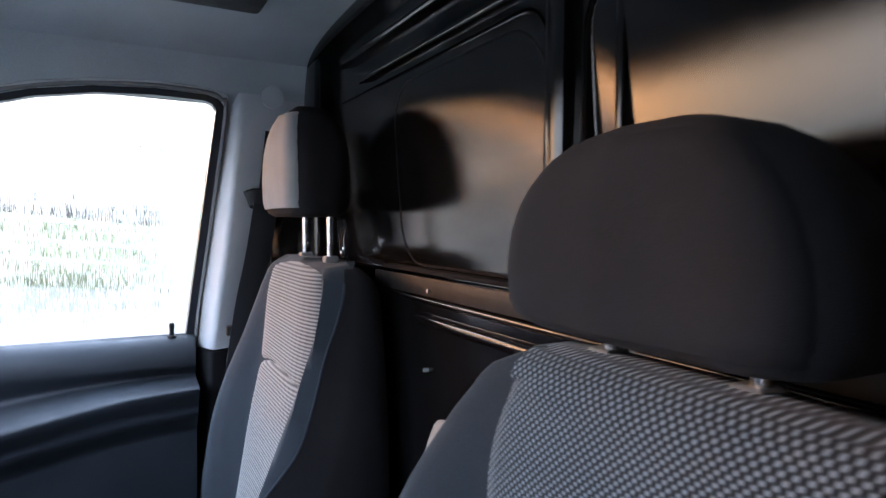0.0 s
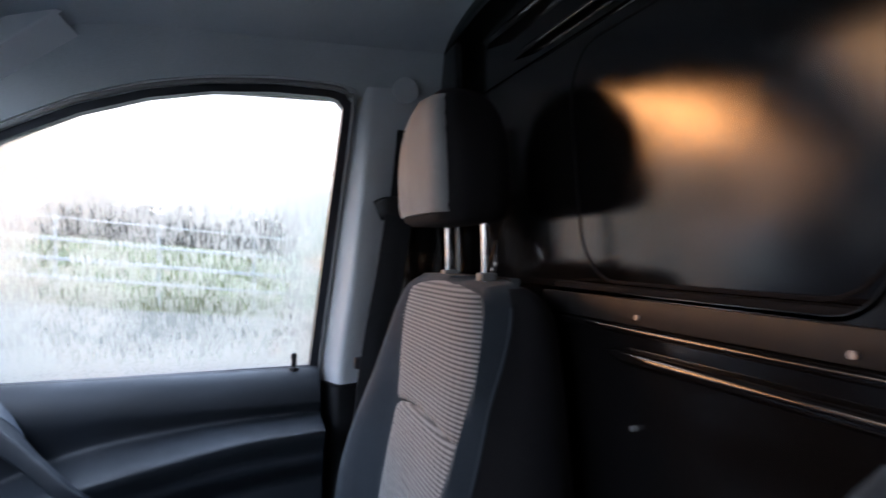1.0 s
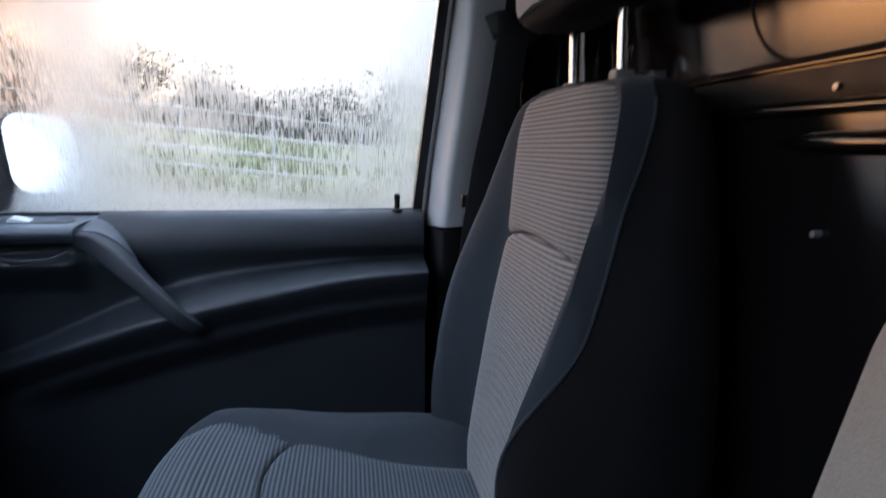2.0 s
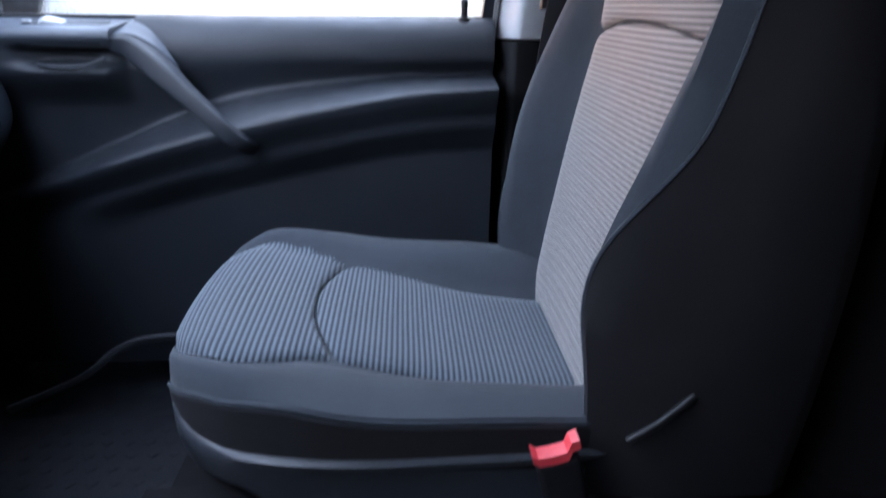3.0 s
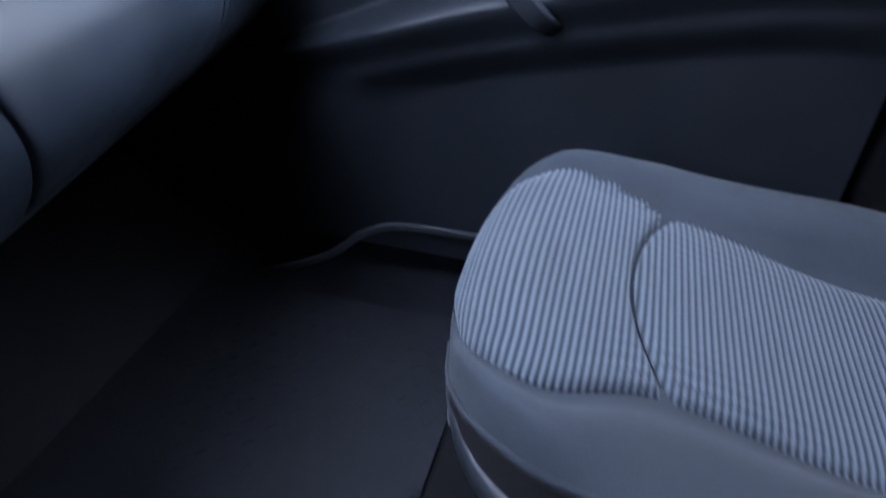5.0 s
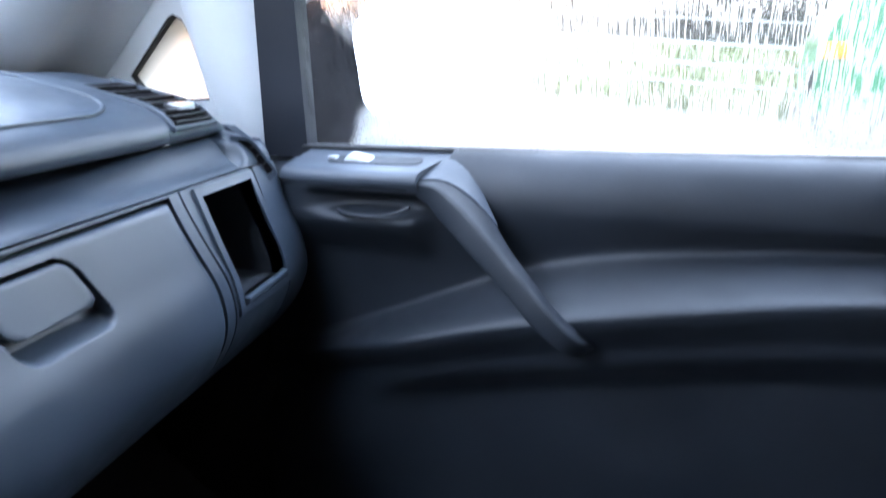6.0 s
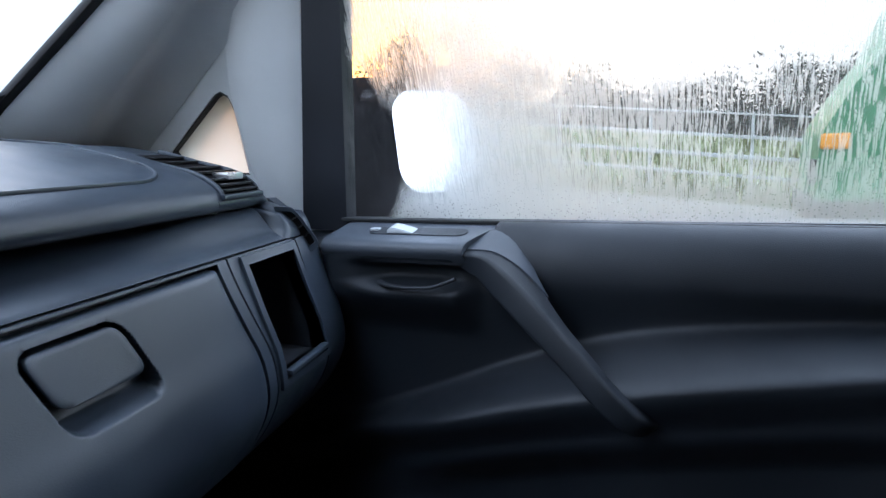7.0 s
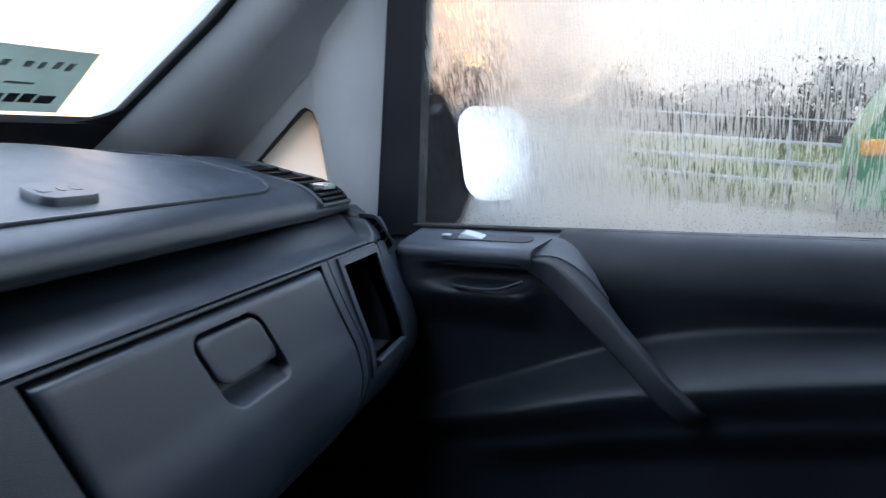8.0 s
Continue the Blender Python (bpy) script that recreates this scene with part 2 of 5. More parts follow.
def wet_glass(name, haze, streaks=True, tint=(0.40, 0.37, 0.325)):
    """A pane misted on one side: a thin white film with see-through, darkened runs and drops in it."""
    m, nt, b = shader(name)
    c, xyz = spot(nt)
    out = nt.nodes["Material Output"]
    clear = nt.nodes.new("ShaderNodeBsdfTransparent")
    film = nt.nodes.new("ShaderNodeBsdfTranslucent")
    film.inputs[0].default_value = (*tint, 1)
    tinted = clear.inputs[0]
    gloss = node(nt, "BsdfGlossy", Roughness=0.03)
    scatter = node(nt, "BsdfRefraction", Roughness=0.85, IOR=1.35)
    scatter.inputs["Color"].default_value = (0.73, 0.73, 0.72, 1)
    veil_mix = node(nt, "MixShader", Fac=0.65)
    nt.links.new(film.outputs[0], veil_mix.inputs[1])
    nt.links.new(scatter.outputs[0], veil_mix.inputs[2])
    patch = noise_at(nt, c, 4.0, 3)
    fac = calc(nt, "MULTIPLY_ADD", patch, haze * 0.8)
    fac.node.inputs[2].default_value = haze * 0.6
    if streaks:
        bend = calc(nt, "MULTIPLY", calc(nt, "SUBTRACT", noise_at(nt, c, 22, 2), 0.5), 0.004)
        warped = nt.nodes.new("ShaderNodeCombineXYZ")
        nt.links.new(calc(nt, "ADD", xyz["X"], bend), warped.inputs[0])
        nt.links.new(xyz["Z"], warped.inputs[2])
        run = noise_at(nt, warped.outputs[0], 1.0, 4, (540, 0, 34))
        zone = noise_at(nt, c, 1.0, 3, (9, 9, 13))
        jag = noise_at(nt, c, 1.0, 3, (70, 0, 6))
        runs = ramp(nt, calc(nt, "ADD", run, calc(nt, "MULTIPLY", zone, 0.35)), (0.655, (0, 0, 0)), (0.715, (1, 1, 1)))
        dr = node(nt, "TexVoronoi", Scale=260.0, Randomness=1.0)
        nt.links.new(c, dr.inputs["Vector"])
        drops = ramp(nt, calc(nt, "ADD", dr.outputs["Distance"], calc(nt, "MULTIPLY", zone, -0.25)), (0.08, (1, 1, 1)), (0.14, (0, 0, 0)))
        # runs rearward of the fogged stretch and round the mirror, in a band over the sill
        xn = calc(nt, "ADD", xyz["X"], 1.0)
        where = ramp(nt, calc(nt, "ADD", xn, calc(nt, "MULTIPLY", calc(nt, "SUBTRACT", zone, 0.5), 0.12)), (0.17, (1.0,) * 3), (0.23, (0.22,) * 3), (0.31, (0.35,) * 3), (0.37, (1, 1, 1)), (0.73, (1, 1, 1)), (0.80, (0.35,) * 3))
        zj = calc(nt, "ADD", xyz["Z"], calc(nt, "MULTIPLY", calc(nt, "SUBTRACT", jag, 0.5), 0.13))
        band = calc(nt, "MULTIPLY", ramp(nt, zj, (0.70, (0.08,) * 3), (0.735, (1, 1, 1))), ramp(nt, zj, (0.96, (1, 1, 1)), (1.03, (0, 0, 0))))
        runs = calc(nt, "MULTIPLY", calc(nt, "MULTIPLY", runs, where), band)
        # beads of water over the runs, and a row of drops along the sill
        bead = node(nt, "TexVoronoi", Scale=430.0, Randomness=1.0)
        nt.links.new(c, bead.inputs["Vector"])
        beads = ramp(nt, calc(nt, "ADD", bead.outputs["Distance"], calc(nt, "MULTIPLY", zone, -0.2)), (0.12, (0.75,) * 3), (0.26, (0, 0, 0)))
        beads = calc(nt, "MULTIPLY", beads, calc(nt, "MULTIPLY", ramp(nt, zj, (0.76, (0.10,) * 3), (0.83, (1, 1, 1))), ramp(nt, zj, (0.90, (1, 1, 1)), (0.97, (0, 0, 0)))))
        drops = calc(nt, "MULTIPLY", drops, ramp(nt, zj, (0.665, (1, 1, 1)), (0.70, (0.35,) * 3), (0.95, (0.35,) * 3), (0.98, (0.05,) * 3)))
        open_ = calc(nt, "MAXIMUM", calc(nt, "MAXIMUM", runs, drops), beads)
        # darker tint in runs, drops and beads stands in for the ground they refract
        nt.links.new(ramp(nt, open_, (0.0, (1, 1, 1)), (1.0, (0.74, 0.75, 0.75))), tinted)
        fog = ramp(nt, xn, (0.04, (1.0,) * 3), (0.27, (1.0,) * 3), (0.38, (0.64,) * 3), (0.52, (0.54,) * 3), (0.62, (0.62,) * 3), (0.72, (0.70,) * 3), (0.80, (1.0,) * 3))
        fac = calc(nt, "MULTIPLY", fac, fog)
        # the mist thins out towards the rear top of the pane
        thin = calc(nt, "MAXIMUM", ramp(nt, calc(nt, "MULTIPLY", xyz["Z"], 0.5), (0.515, (1, 1, 1)), (0.545, (0.30,) * 3)), ramp(nt, xn, (0.34, (1, 1, 1)), (0.44, (0.30,) * 3)))
        fac = calc(nt, "MULTIPLY", fac, thin)
        fac = calc(nt, "MULTIPLY", fac, calc(nt, "SUBTRACT", 1.0, calc(nt, "MULTIPLY", open_, 0.85)))
        # wiped clear patch in front of the mirror
        dx = calc(nt, "DIVIDE", calc(nt, "SUBTRACT", xyz["X"], -0.950), 0.150)
        dz = calc(nt, "DIVIDE", calc(nt, "SUBTRACT", xyz["Z"], 0.770), 0.086)
        rad = calc(nt, "ADD", calc(nt, "MULTIPLY", dx, dx), calc(nt, "MULTIPLY", dz, dz))
        rad = calc(nt, "ADD", rad, calc(nt, "MULTIPLY", patch, 0.8))
        rad = calc(nt, "SUBTRACT", rad, ramp(nt, calc(nt, "ADD", xn, calc(nt, "MULTIPLY", jag, 0.02)), (0.085, (1, 1, 1)), (0.12, (0, 0, 0))))
        fac = calc(nt, "MULTIPLY", fac, ramp(nt, calc(nt, "MULTIPLY", rad, 0.5), (0.46, (0.02, 0.02, 0.02)), (0.80, (1, 1, 1))))
    mix = nt.nodes.new("ShaderNodeMixShader")
    nt.links.new(fac, mix.inputs[0])
    nt.links.new(clear.outputs[0], mix.inputs[1])
    nt.links.new((veil_mix if streaks else film).outputs[0], mix.inputs[2])
    face_on = nt.nodes.new("ShaderNodeLayerWeight").outputs["Facing"]
    fr = calc(nt, "MULTIPLY_ADD", calc(nt, "POWER", face_on, 4.0), 0.35)
    fr.node.inputs[2].default_value = 0.03
    top = nt.nodes.new("ShaderNodeMixShader")
    nt.links.new(fr, top.inputs[0])
    nt.links.new(mix.outputs[0], top.inputs[1])
    nt.links.new(gloss.outputs[0], top.inputs[2])
    nt.links.new(top.outputs[0], out.inputs[0])
    return m


MIST = wet_glass("misted_glass", 0.84, tint=(0.34, 0.32, 0.285))
FAINT = wet_glass("faint_sticker", 0.3, streaks=False)
WSGLASS = wet_glass("windscreen_glass", 0.16, streaks=False)
CLEAR = wet_glass("quarter_glass", 0.95, streaks=False, tint=(0.58, 0.53, 0.46))


def ground_mat(name, a, b2, scale, rough=0.85, stretch=None):
    m, nt, b = shader(name)
    c, _ = spot(nt)
    n1, n2 = noise_at(nt, c, scale, 6, stretch), noise_at(nt, c, scale * 14, 4, stretch)
    f = calc(nt, "ADD", calc(nt, "MULTIPLY", n1, 0.6), calc(nt, "MULTIPLY", n2, 0.4))
    nt.links.new(ramp(nt, f, (0.3, a), (0.7, b2)), b.inputs["Base Color"])
    b.inputs["Roughness"].default_value = rough
    bump(nt, b, n2, 0.5, 0.01)
    return m


PAVE = ground_mat("wet_paving", (0.100, 0.090, 0.068), (0.148, 0.136, 0.108), 1.5, 0.9)
GRASS = ground_mat("winter_grass", (0.085, 0.098, 0.030), (0.18, 0.185, 0.070), 1.2)
BARK = ground_mat("bark", (0.03, 0.025, 0.02), (0.07, 0.06, 0.05), 8)
TWIG = ground_mat("twigs", (0.02, 0.02, 0.014), (0.05, 0.045, 0.032), 3)
RAIL = ground_mat("galvanised_rail", (0.42, 0.42, 0.40), (0.56, 0.56, 0.54), 6, 0.6)


def paper_mat():
    m, nt, b = shader("pale_paper")
    c, _ = spot(nt)
    col = ramp(nt, noise_at(nt, c, 20, 4), (0.3, (0.50, 0.58, 0.53)), (0.7, (0.56, 0.63, 0.58)))
    nt.links.new(col, b.inputs["Base Color"])
    b.inputs["Roughness"].default_value = 0.8
    thin = nt.nodes.new("ShaderNodeBsdfTranslucent")
    nt.links.new(col, thin.inputs[0])
    both = node(nt, "MixShader", Fac=0.45)
    nt.links.new(b.outputs[0], both.inputs[1])
    nt.links.new(thin.outputs[0], both.inputs[2])
    nt.links.new(both.outputs[0], nt.nodes["Material Output"].inputs[0])
    return m


PAPER = paper_mat()
FADED = ground_mat("faded_ink", (0.24, 0.28, 0.26), (0.34, 0.38, 0.35), 40)
INK = ground_mat("ink", (0.03, 0.03, 0.035), (0.05, 0.05, 0.05), 40)
MIRROR = metal("mirror_glass", (0.9, 0.92, 0.93), 0.02)

# ---- building blocks ----
def part(name, bm, material, parent=None, label="", smooth=40):
    me = bpy.data.meshes.new(name)
    bmesh.ops.recalc_face_normals(bm, faces=bm.faces)
    bm.to_mesh(me)
    bm.free()
    me.materials.append(material)
    if smooth:
        me.polygons.foreach_set("use_smooth", [True] * len(me.polygons))
        me.set_sharp_from_angle(angle=radians(smooth))
    ob = new(name, me)
    if parent:
        ob.parent = parent
    if label:
        tagged(ob, label)
    return ob


def thing(name, label, category, kind="", group=""):
    return tagged(new(name), label, category, group, kind)


def from_arrays(verts, faces):
    bm = bmesh.new()
    vs = [bm.verts.new(v) for v in verts]
    for f in faces:
        try:
            bm.faces.new([vs[i] for i in f])
        except ValueError:
            pass
    return bm


def box(lo, hi, bev=0.004, seg=2):
    bm = bmesh.new()
    bmesh.ops.create_cube(bm, size=1.0)
    for v in bm.verts:
        v.co = [lo[i] + (v.co[i] + 0.5) * (hi[i] - lo[i]) for i in range(3)]
    if bev:
        bmesh.ops.bevel(bm, geom=bm.edges[:], offset=bev, segments=seg, profile=0.6, affect="EDGES")
    return bm


def moved(bm, m):
    bmesh.ops.transform(bm, matrix=m, verts=bm.verts)
    return bm


def loft(rings, cap=True):
    """Closed rings of equal length, joined one to the next."""
    n = len(rings[0])
    verts = [p for r in rings for p in r]
    faces = []
    for i in range(len(rings) - 1):
        for j in range(n):
            k = (j + 1) % n
            faces.append((i * n + j, i * n + k, (i + 1) * n + k, (i + 1) * n + j))
    if cap:
        faces.append(tuple(range(n)))
        faces.append(tuple((len(rings) - 1) * n + j for j in range(n)))
    return from_arrays(verts, faces)


def sheet(P, back, keep=None):
    """A slab: P is a grid of points [i][j]; back gives the offset of its rear side. keep(i, j) tells which cells stand."""
    ni, nj = len(P), len(P[0])
    verts = [Vector(P[i][j]) for i in range(ni) for j in range(nj)]
    off = ni * nj
    verts += [v + Vector(back) for v in verts]
    cells = {(i, j) for i in range(ni - 1) for j in range(nj - 1) if keep is None or keep(i, j)}
    faces = []
    for i, j in cells:
        a, b, c, d = i * nj + j, (i + 1) * nj + j, (i + 1) * nj + j + 1, i * nj + j + 1
        faces += [(a, b, c, d), (d + off, c + off, b + off, a + off)]
        for (di, dj), (p, q) in (((-1, 0), (a, d)), ((1, 0), (b, c)), ((0, -1), (a, b)), ((0, 1), (d, c))):
            if (i + di, j + dj) not in cells:
                faces.append((p, q, q + off, p + off))
    return from_arrays(verts, faces)


def circle(r, n=12, a0=0.0):
    return [(r * math.cos(a0 + 2 * math.pi * k / n), r * math.sin(a0 + 2 * math.pi * k / n)) for k in range(n)]


def round_rect(w, h, r, n=4):
    pts = []
    for cx, cy, a in ((w / 2 - r, h / 2 - r, 0), (-w / 2 + r, h / 2 - r, 90), (-w / 2 + r, -h / 2 + r, 180), (w / 2 - r, -h / 2 + r, 270)):
        for k in range(n + 1):
            t = radians(a + 90 * k / n)
            pts.append((cx + r * math.cos(t), cy + r * math.sin(t)))
    return pts


def sweep(path, profile, side=(0, 1, 0), sizes=None):
    """A profile (u along side, v across) drawn along a path."""
    path = [Vector(p) for p in path]
    rings = []
    for i, p in enumerate(path):
        t = (path[min(i + 1, len(path) - 1)] - path[max(i - 1, 0)]).normalized()
        u = (Vector(side) - t * t.dot(Vector(side))).normalized()
        v = t.cross(u)
        k = sizes[i] if sizes else (1, 1)
        rings.append([p + u * a * k[0] + v * b * k[1] for a, b in profile])
    return loft(rings)


def rod(a, b, r, n=12):
    d = Vector(b) - Vector(a)
    side = (1, 0, 0) if abs(d.normalized().x) < 0.8 else (0, 1, 0)
    return sweep([a, b], circle(r, n), side)


def plate(outer, holes, put, depth):
    """A flat plate (u, v) with holes through it, of that depth, its points put in place by put(u, v, w)."""
    bm = bmesh.new()
    for loop in (outer, *holes):
        vs = [bm.verts.new((u, v, 0)) for u, v in loop]
        for i in range(len(vs)):
            bm.edges.new((vs[i], vs[(i + 1) % len(vs)]))
    bmesh.ops.triangle_fill(bm, use_beauty=True, use_dissolve=False, edges=bm.edges[:])
    if holes:
        def inside(c, loop):
            hit = False
            for (x0, y0), (x1, y1) in zip(loop, loop[1:] + loop[:1]):
                if (y0 > c.y) != (y1 > c.y) and c.x < (x1 - x0) * (c.y - y0) / (y1 - y0) + x0:
                    hit = not hit
            return hit
        bad = [f for f in bm.faces if any(inside(f.calc_center_median(), h) for h in holes)]
        bmesh.ops.delete(bm, geom=bad, context="FACES")
    top = bmesh.ops.extrude_face_region(bm, geom=bm.faces[:])
    for v in (g for g in top["geom"] if isinstance(g, bmesh.types.BMVert)):
        v.co.z = depth
    for v in bm.verts:
        v.co = put(*v.co)
    return bm


def smoothed(points, n=8):
    """A closed or open polyline made smooth (Catmull-Rom)."""
    out = []
    for i in range(len(points) - 1):
        p0, p1, p2, p3 = (Vector(points[max(0, min(len(points) - 1, k))]) for k in (i - 1, i, i + 1, i + 2))
        for k in range(n):
            t = k / n
            out.append(0.5 * ((2 * p1) + (p2 - p0) * t + (2 * p0 - 5 * p1 + 4 * p2 - p3) * t * t + (3 * p1 - p0 - 3 * p2 + p3) * t ** 3))
    out.append(Vector(points[-1]))
    return out


def curve_at(xs, ys):
    """A smooth function through the given knots."""
    xs, ys = np.array(xs, float), np.array(ys, float)
    m = np.gradient(ys, xs)

    def f(x):
        x = min(max(x, xs[0]), xs[-1])
        i = int(min(max(np.searchsorted(xs, x) - 1, 0), len(xs) - 2))
        h = xs[i + 1] - xs[i]
        t = (x - xs[i]) / h
        return float((2 * t**3 - 3 * t**2 + 1) * ys[i] + (t**3 - 2 * t**2 + t) * h * m[i] + (-2 * t**3 + 3 * t**2) * ys[i + 1] + (t**3 - t**2) * h * m[i + 1])
    return f


def glass_y(z):
    """The side windows lean in above the belt."""
    return 0.881 - 0.344 * (z - 0.674) if z > 0.674 else 0.881 + 0.03 * min(1, (0.674 - z) / 0.3)

# ---- cab shell (x to the rear, y to the passenger's side, floor at 0) ----
WINDOW = [(-0.979, 0.672), (-0.185, 0.676), (-0.141, 1.172), (-0.150, 1.184), (-0.165, 1.189), (-0.258, 1.191), (-0.368, 1.185), (-0.466, 1.169),
          (-0.571, 1.139), (-0.668, 1.098), (-0.790, 1.043), (-0.880, 0.998), (-0.898, 0.985), (-0.906, 0.968)]
DOOR = [(-1.057, 0.06), (-0.168, 0.06), (-0.165, 0.66), (-0.120, 1.180), (-0.134, 1.198), (-0.160, 1.204), (-0.260, 1.207), (-0.371, 1.200), (-0.471, 1.184),
        (-0.578, 1.154), (-0.676, 1.112), (-0.798, 1.057), (-0.890, 1.012), (-0.935, 0.988), (-0.957, 0.978), (-1.055, 0.667)]
QUARTER = [(-1.255, 0.735), (-1.133, 0.735), (-1.124, 0.825), (-1.128, 0.845), (-1.140, 0.852), (-1.152, 0.848), (-1.27, 0.772)]
SIDE = [(-1.62, -0.06), (0.10, -0.06), (0.10, 1.34), (-0.62, 1.34), (-1.50, 0.80), (-1.62, 0.74)]


def side_put(sign, off):
    return lambda u, v, w: (u, sign * (glass_y(v) + off + w), v)


# right side: door opening and quarter window; left side: unseen, at the driver's door
wall_right = part("wall_right", plate(SIDE, [DOOR, QUARTER], side_put(1, 0.0), 0.05), TRIM)
tagged(wall_right, "pale grey trimmed van body side with door opening", "wall", kind="structure")
over_door = [(-0.106, 1.185), (-0.122, 1.208), (-0.16, 1.216), (-0.26, 1.219), (-0.371, 1.212), (-0.471, 1.196), (-0.578, 1.166), (-0.676, 1.124), (-0.72, 1.106), (-0.72, 1.276), (-0.62, 1.338), (0.068, 1.338), (0.068, 1.185)]
ob = part("roof_side_trim", plate(over_door, [], side_put(1, -0.004), 0.004), LINER)
tagged(ob, "grey cloth trim over the passenger door", "trim", kind="structure")
# small opening added in the unseen left side to let light in
LEFT = [(-0.86, 0.86), (-0.62, 0.86), (-0.62, 1.11), (-0.80, 1.03), (-0.86, 0.99)]
wall_left = part("wall_left", plate(SIDE, [LEFT], side_put(-1, 0.0), 0.05), DOORP)
tagged(wall_left, "unseen dark body side with an added opening for side light", "wall", kind="structure")
kick = part("kick_panel", box((-1.58, 0.835, 0.0), (-1.058, 0.86, 0.62), 0.006), BLACKP)
tagged(kick, "black plastic side panel in the footwell", "wall", kind="structure")
floor = part("floor", box((-1.62, -0.93, -0.05), (0.10, 0.93, 0.0), 0.004), MAT)
tagged(floor, "dark ribbed rubber cab floor covering", "floor", kind="structure")
firewall = part("wall_front", box((-1.60, -0.90, -0.04), (-1.56, 0.90, 0.76), 0.004), CARPET)
tagged(firewall, "dark carpeted bulkhead under the dashboard", "wall", kind="structure")
toe = [(x, 0, z) for x, z in ((-1.56, 0.30), (-1.25, 0.06), (-1.10, 0.004))]
toeboard = part("toe_board", sheet([[(x, y, z) for x, _, z in toe] for y in (-0.86, 0.0, 0.86)], (0, 0, -0.02)), CARPET)
tagged(toeboard, "dark carpeted sloping toe board in the footwell", "floor", kind="structure")

# ceiling: headliner with rolled sides
roof_line = [(0.735, 1.19), (0.715, 1.235), (0.675, 1.275), (0.60, 1.305), (0.45, 1.322), (0.2, 1.332), (0.0, 1.334)]
half = smoothed([(y, z, 0) for y, z in roof_line], 5)
across = [(v.x, v.y) for v in half] + [(-v.x, v.y) for v in reversed(half[:-1])]


def roof_drop(x):
    return 0.0 if x > -0.45 else -0.10 * ((-0.45 - x) / 0.33) ** 2 * 0.55


grid = [[(x, y, z + roof_drop(x)) for y, z in across] for x in np.linspace(0.10, -0.78, 24)]
ceiling = part("ceiling", sheet(grid, (0, 0, 0.03)), LINER)
tagged(ceiling, "grey cloth headliner curving down at its sides", "ceiling", kind="structure")

# windscreen plane and its pillars
WS0, WS1 = Vector((-1.46, 0, 0.809)), Vector((-0.74, 0, 1.284))


def ws_point(s, y, out=0.0):
    p = WS0.lerp(WS1, s)
    d = (WS1 - WS0).normalized()
    n = Vector((-d.z, 0, d.x))
    bow = 0.05 * (y / 0.7) ** 2
    return p + n * out + Vector((bow, y, 0))


ws_grid = [[ws_point(s, y) for s in np.linspace(-0.02, 1.02, 6)] for y in np.linspace(-0.74, 0.74, 25)]
windscreen = part("window_1", sheet(ws_grid, (-0.005, 0, 0.004)), WSGLASS)
windscreen.visible_shadow = False
tagged(windscreen, "lightly misted curved windscreen", "windscreen", kind="structure")


def pillar(sign):
    rings = []
    for s in np.linspace(-0.10, 1.06, 14):
        edge = ws_point(s, 0.655 + 0.026 * min(1, max(0, s) * 3) - 0.05 * max(0, s - 0.4))
        zf = edge.z - 0.02
        fold = Vector((edge.x + 0.035 + 0.03 * s, glass_y(zf) - 0.03, zf - 0.015))
        crease = Vector((fold.x + 0.010, edge.y + 0.58 * (fold.y - edge.y), fold.z + 0.002))
        outer = Vector((edge.x + 0.06 + 0.03 * s, glass_y(zf) + 0.012, zf - 0.04))
        rim = edge + Vector((0.004, 0.004, -0.016))
        pts = [edge + Vector((-0.03, 0.0, 0.012)), edge, rim, rim.lerp(crease, 0.5) + Vector((0.002, 0, -0.001)), crease, crease.lerp(fold, 0.25) + Vector((0.002, 0, 0)), fold,
               outer, outer + Vector((-0.05, 0.03, 0.05))]
        rings.append([Vector((p.x, sign * p.y, p.z)) for p in pts])
    return loft(rings)


for sign, nm in ((1, "pillar_right"), (-1, "pillar_left")):
    ob = part(nm, pillar(sign), TRIM, smooth=50)
    tagged(ob, "pale grey moulded windscreen pillar trim", "pillar trim", kind="structure")
header = part("windscreen_header", sheet([[ws_point(s, y, -0.012) + Vector((0.03, 0, -0.01)) for s in (0.9, 0.98, 1.06)] for y in np.linspace(-0.72, 0.72, 13)], (0, 0, 0.03)), LINER)
tagged(header, "grey trim strip along the windscreen top", "trim", kind="structure")
seal = part("windscreen_seal", sheet([[ws_point(s, y, -0.004) for s in (-0.01, 0.072)] for y in np.linspace(-0.70, 0.70, 25)], (0, 0, -0.01)), RUBBER)
tagged(seal, "black rubber seal along the windscreen's lower edge", "trim", kind="structure")
for sign, nm in ((1, "seal_right"), (-1, "seal_left")):
    line = [ws_point(s, sign * (0.658 + 0.026 * min(1, max(0, s) * 3) - 0.05 * max(0, s - 0.4)), -0.006) for s in np.linspace(0.02, 1.0, 14)]
    ob = part(nm, sweep(line, round_rect(0.026, 0.012, 0.004, 2)), RUBBER)
    tagged(ob, "black rubber strip down the windscreen's side", "trim", kind="structure")
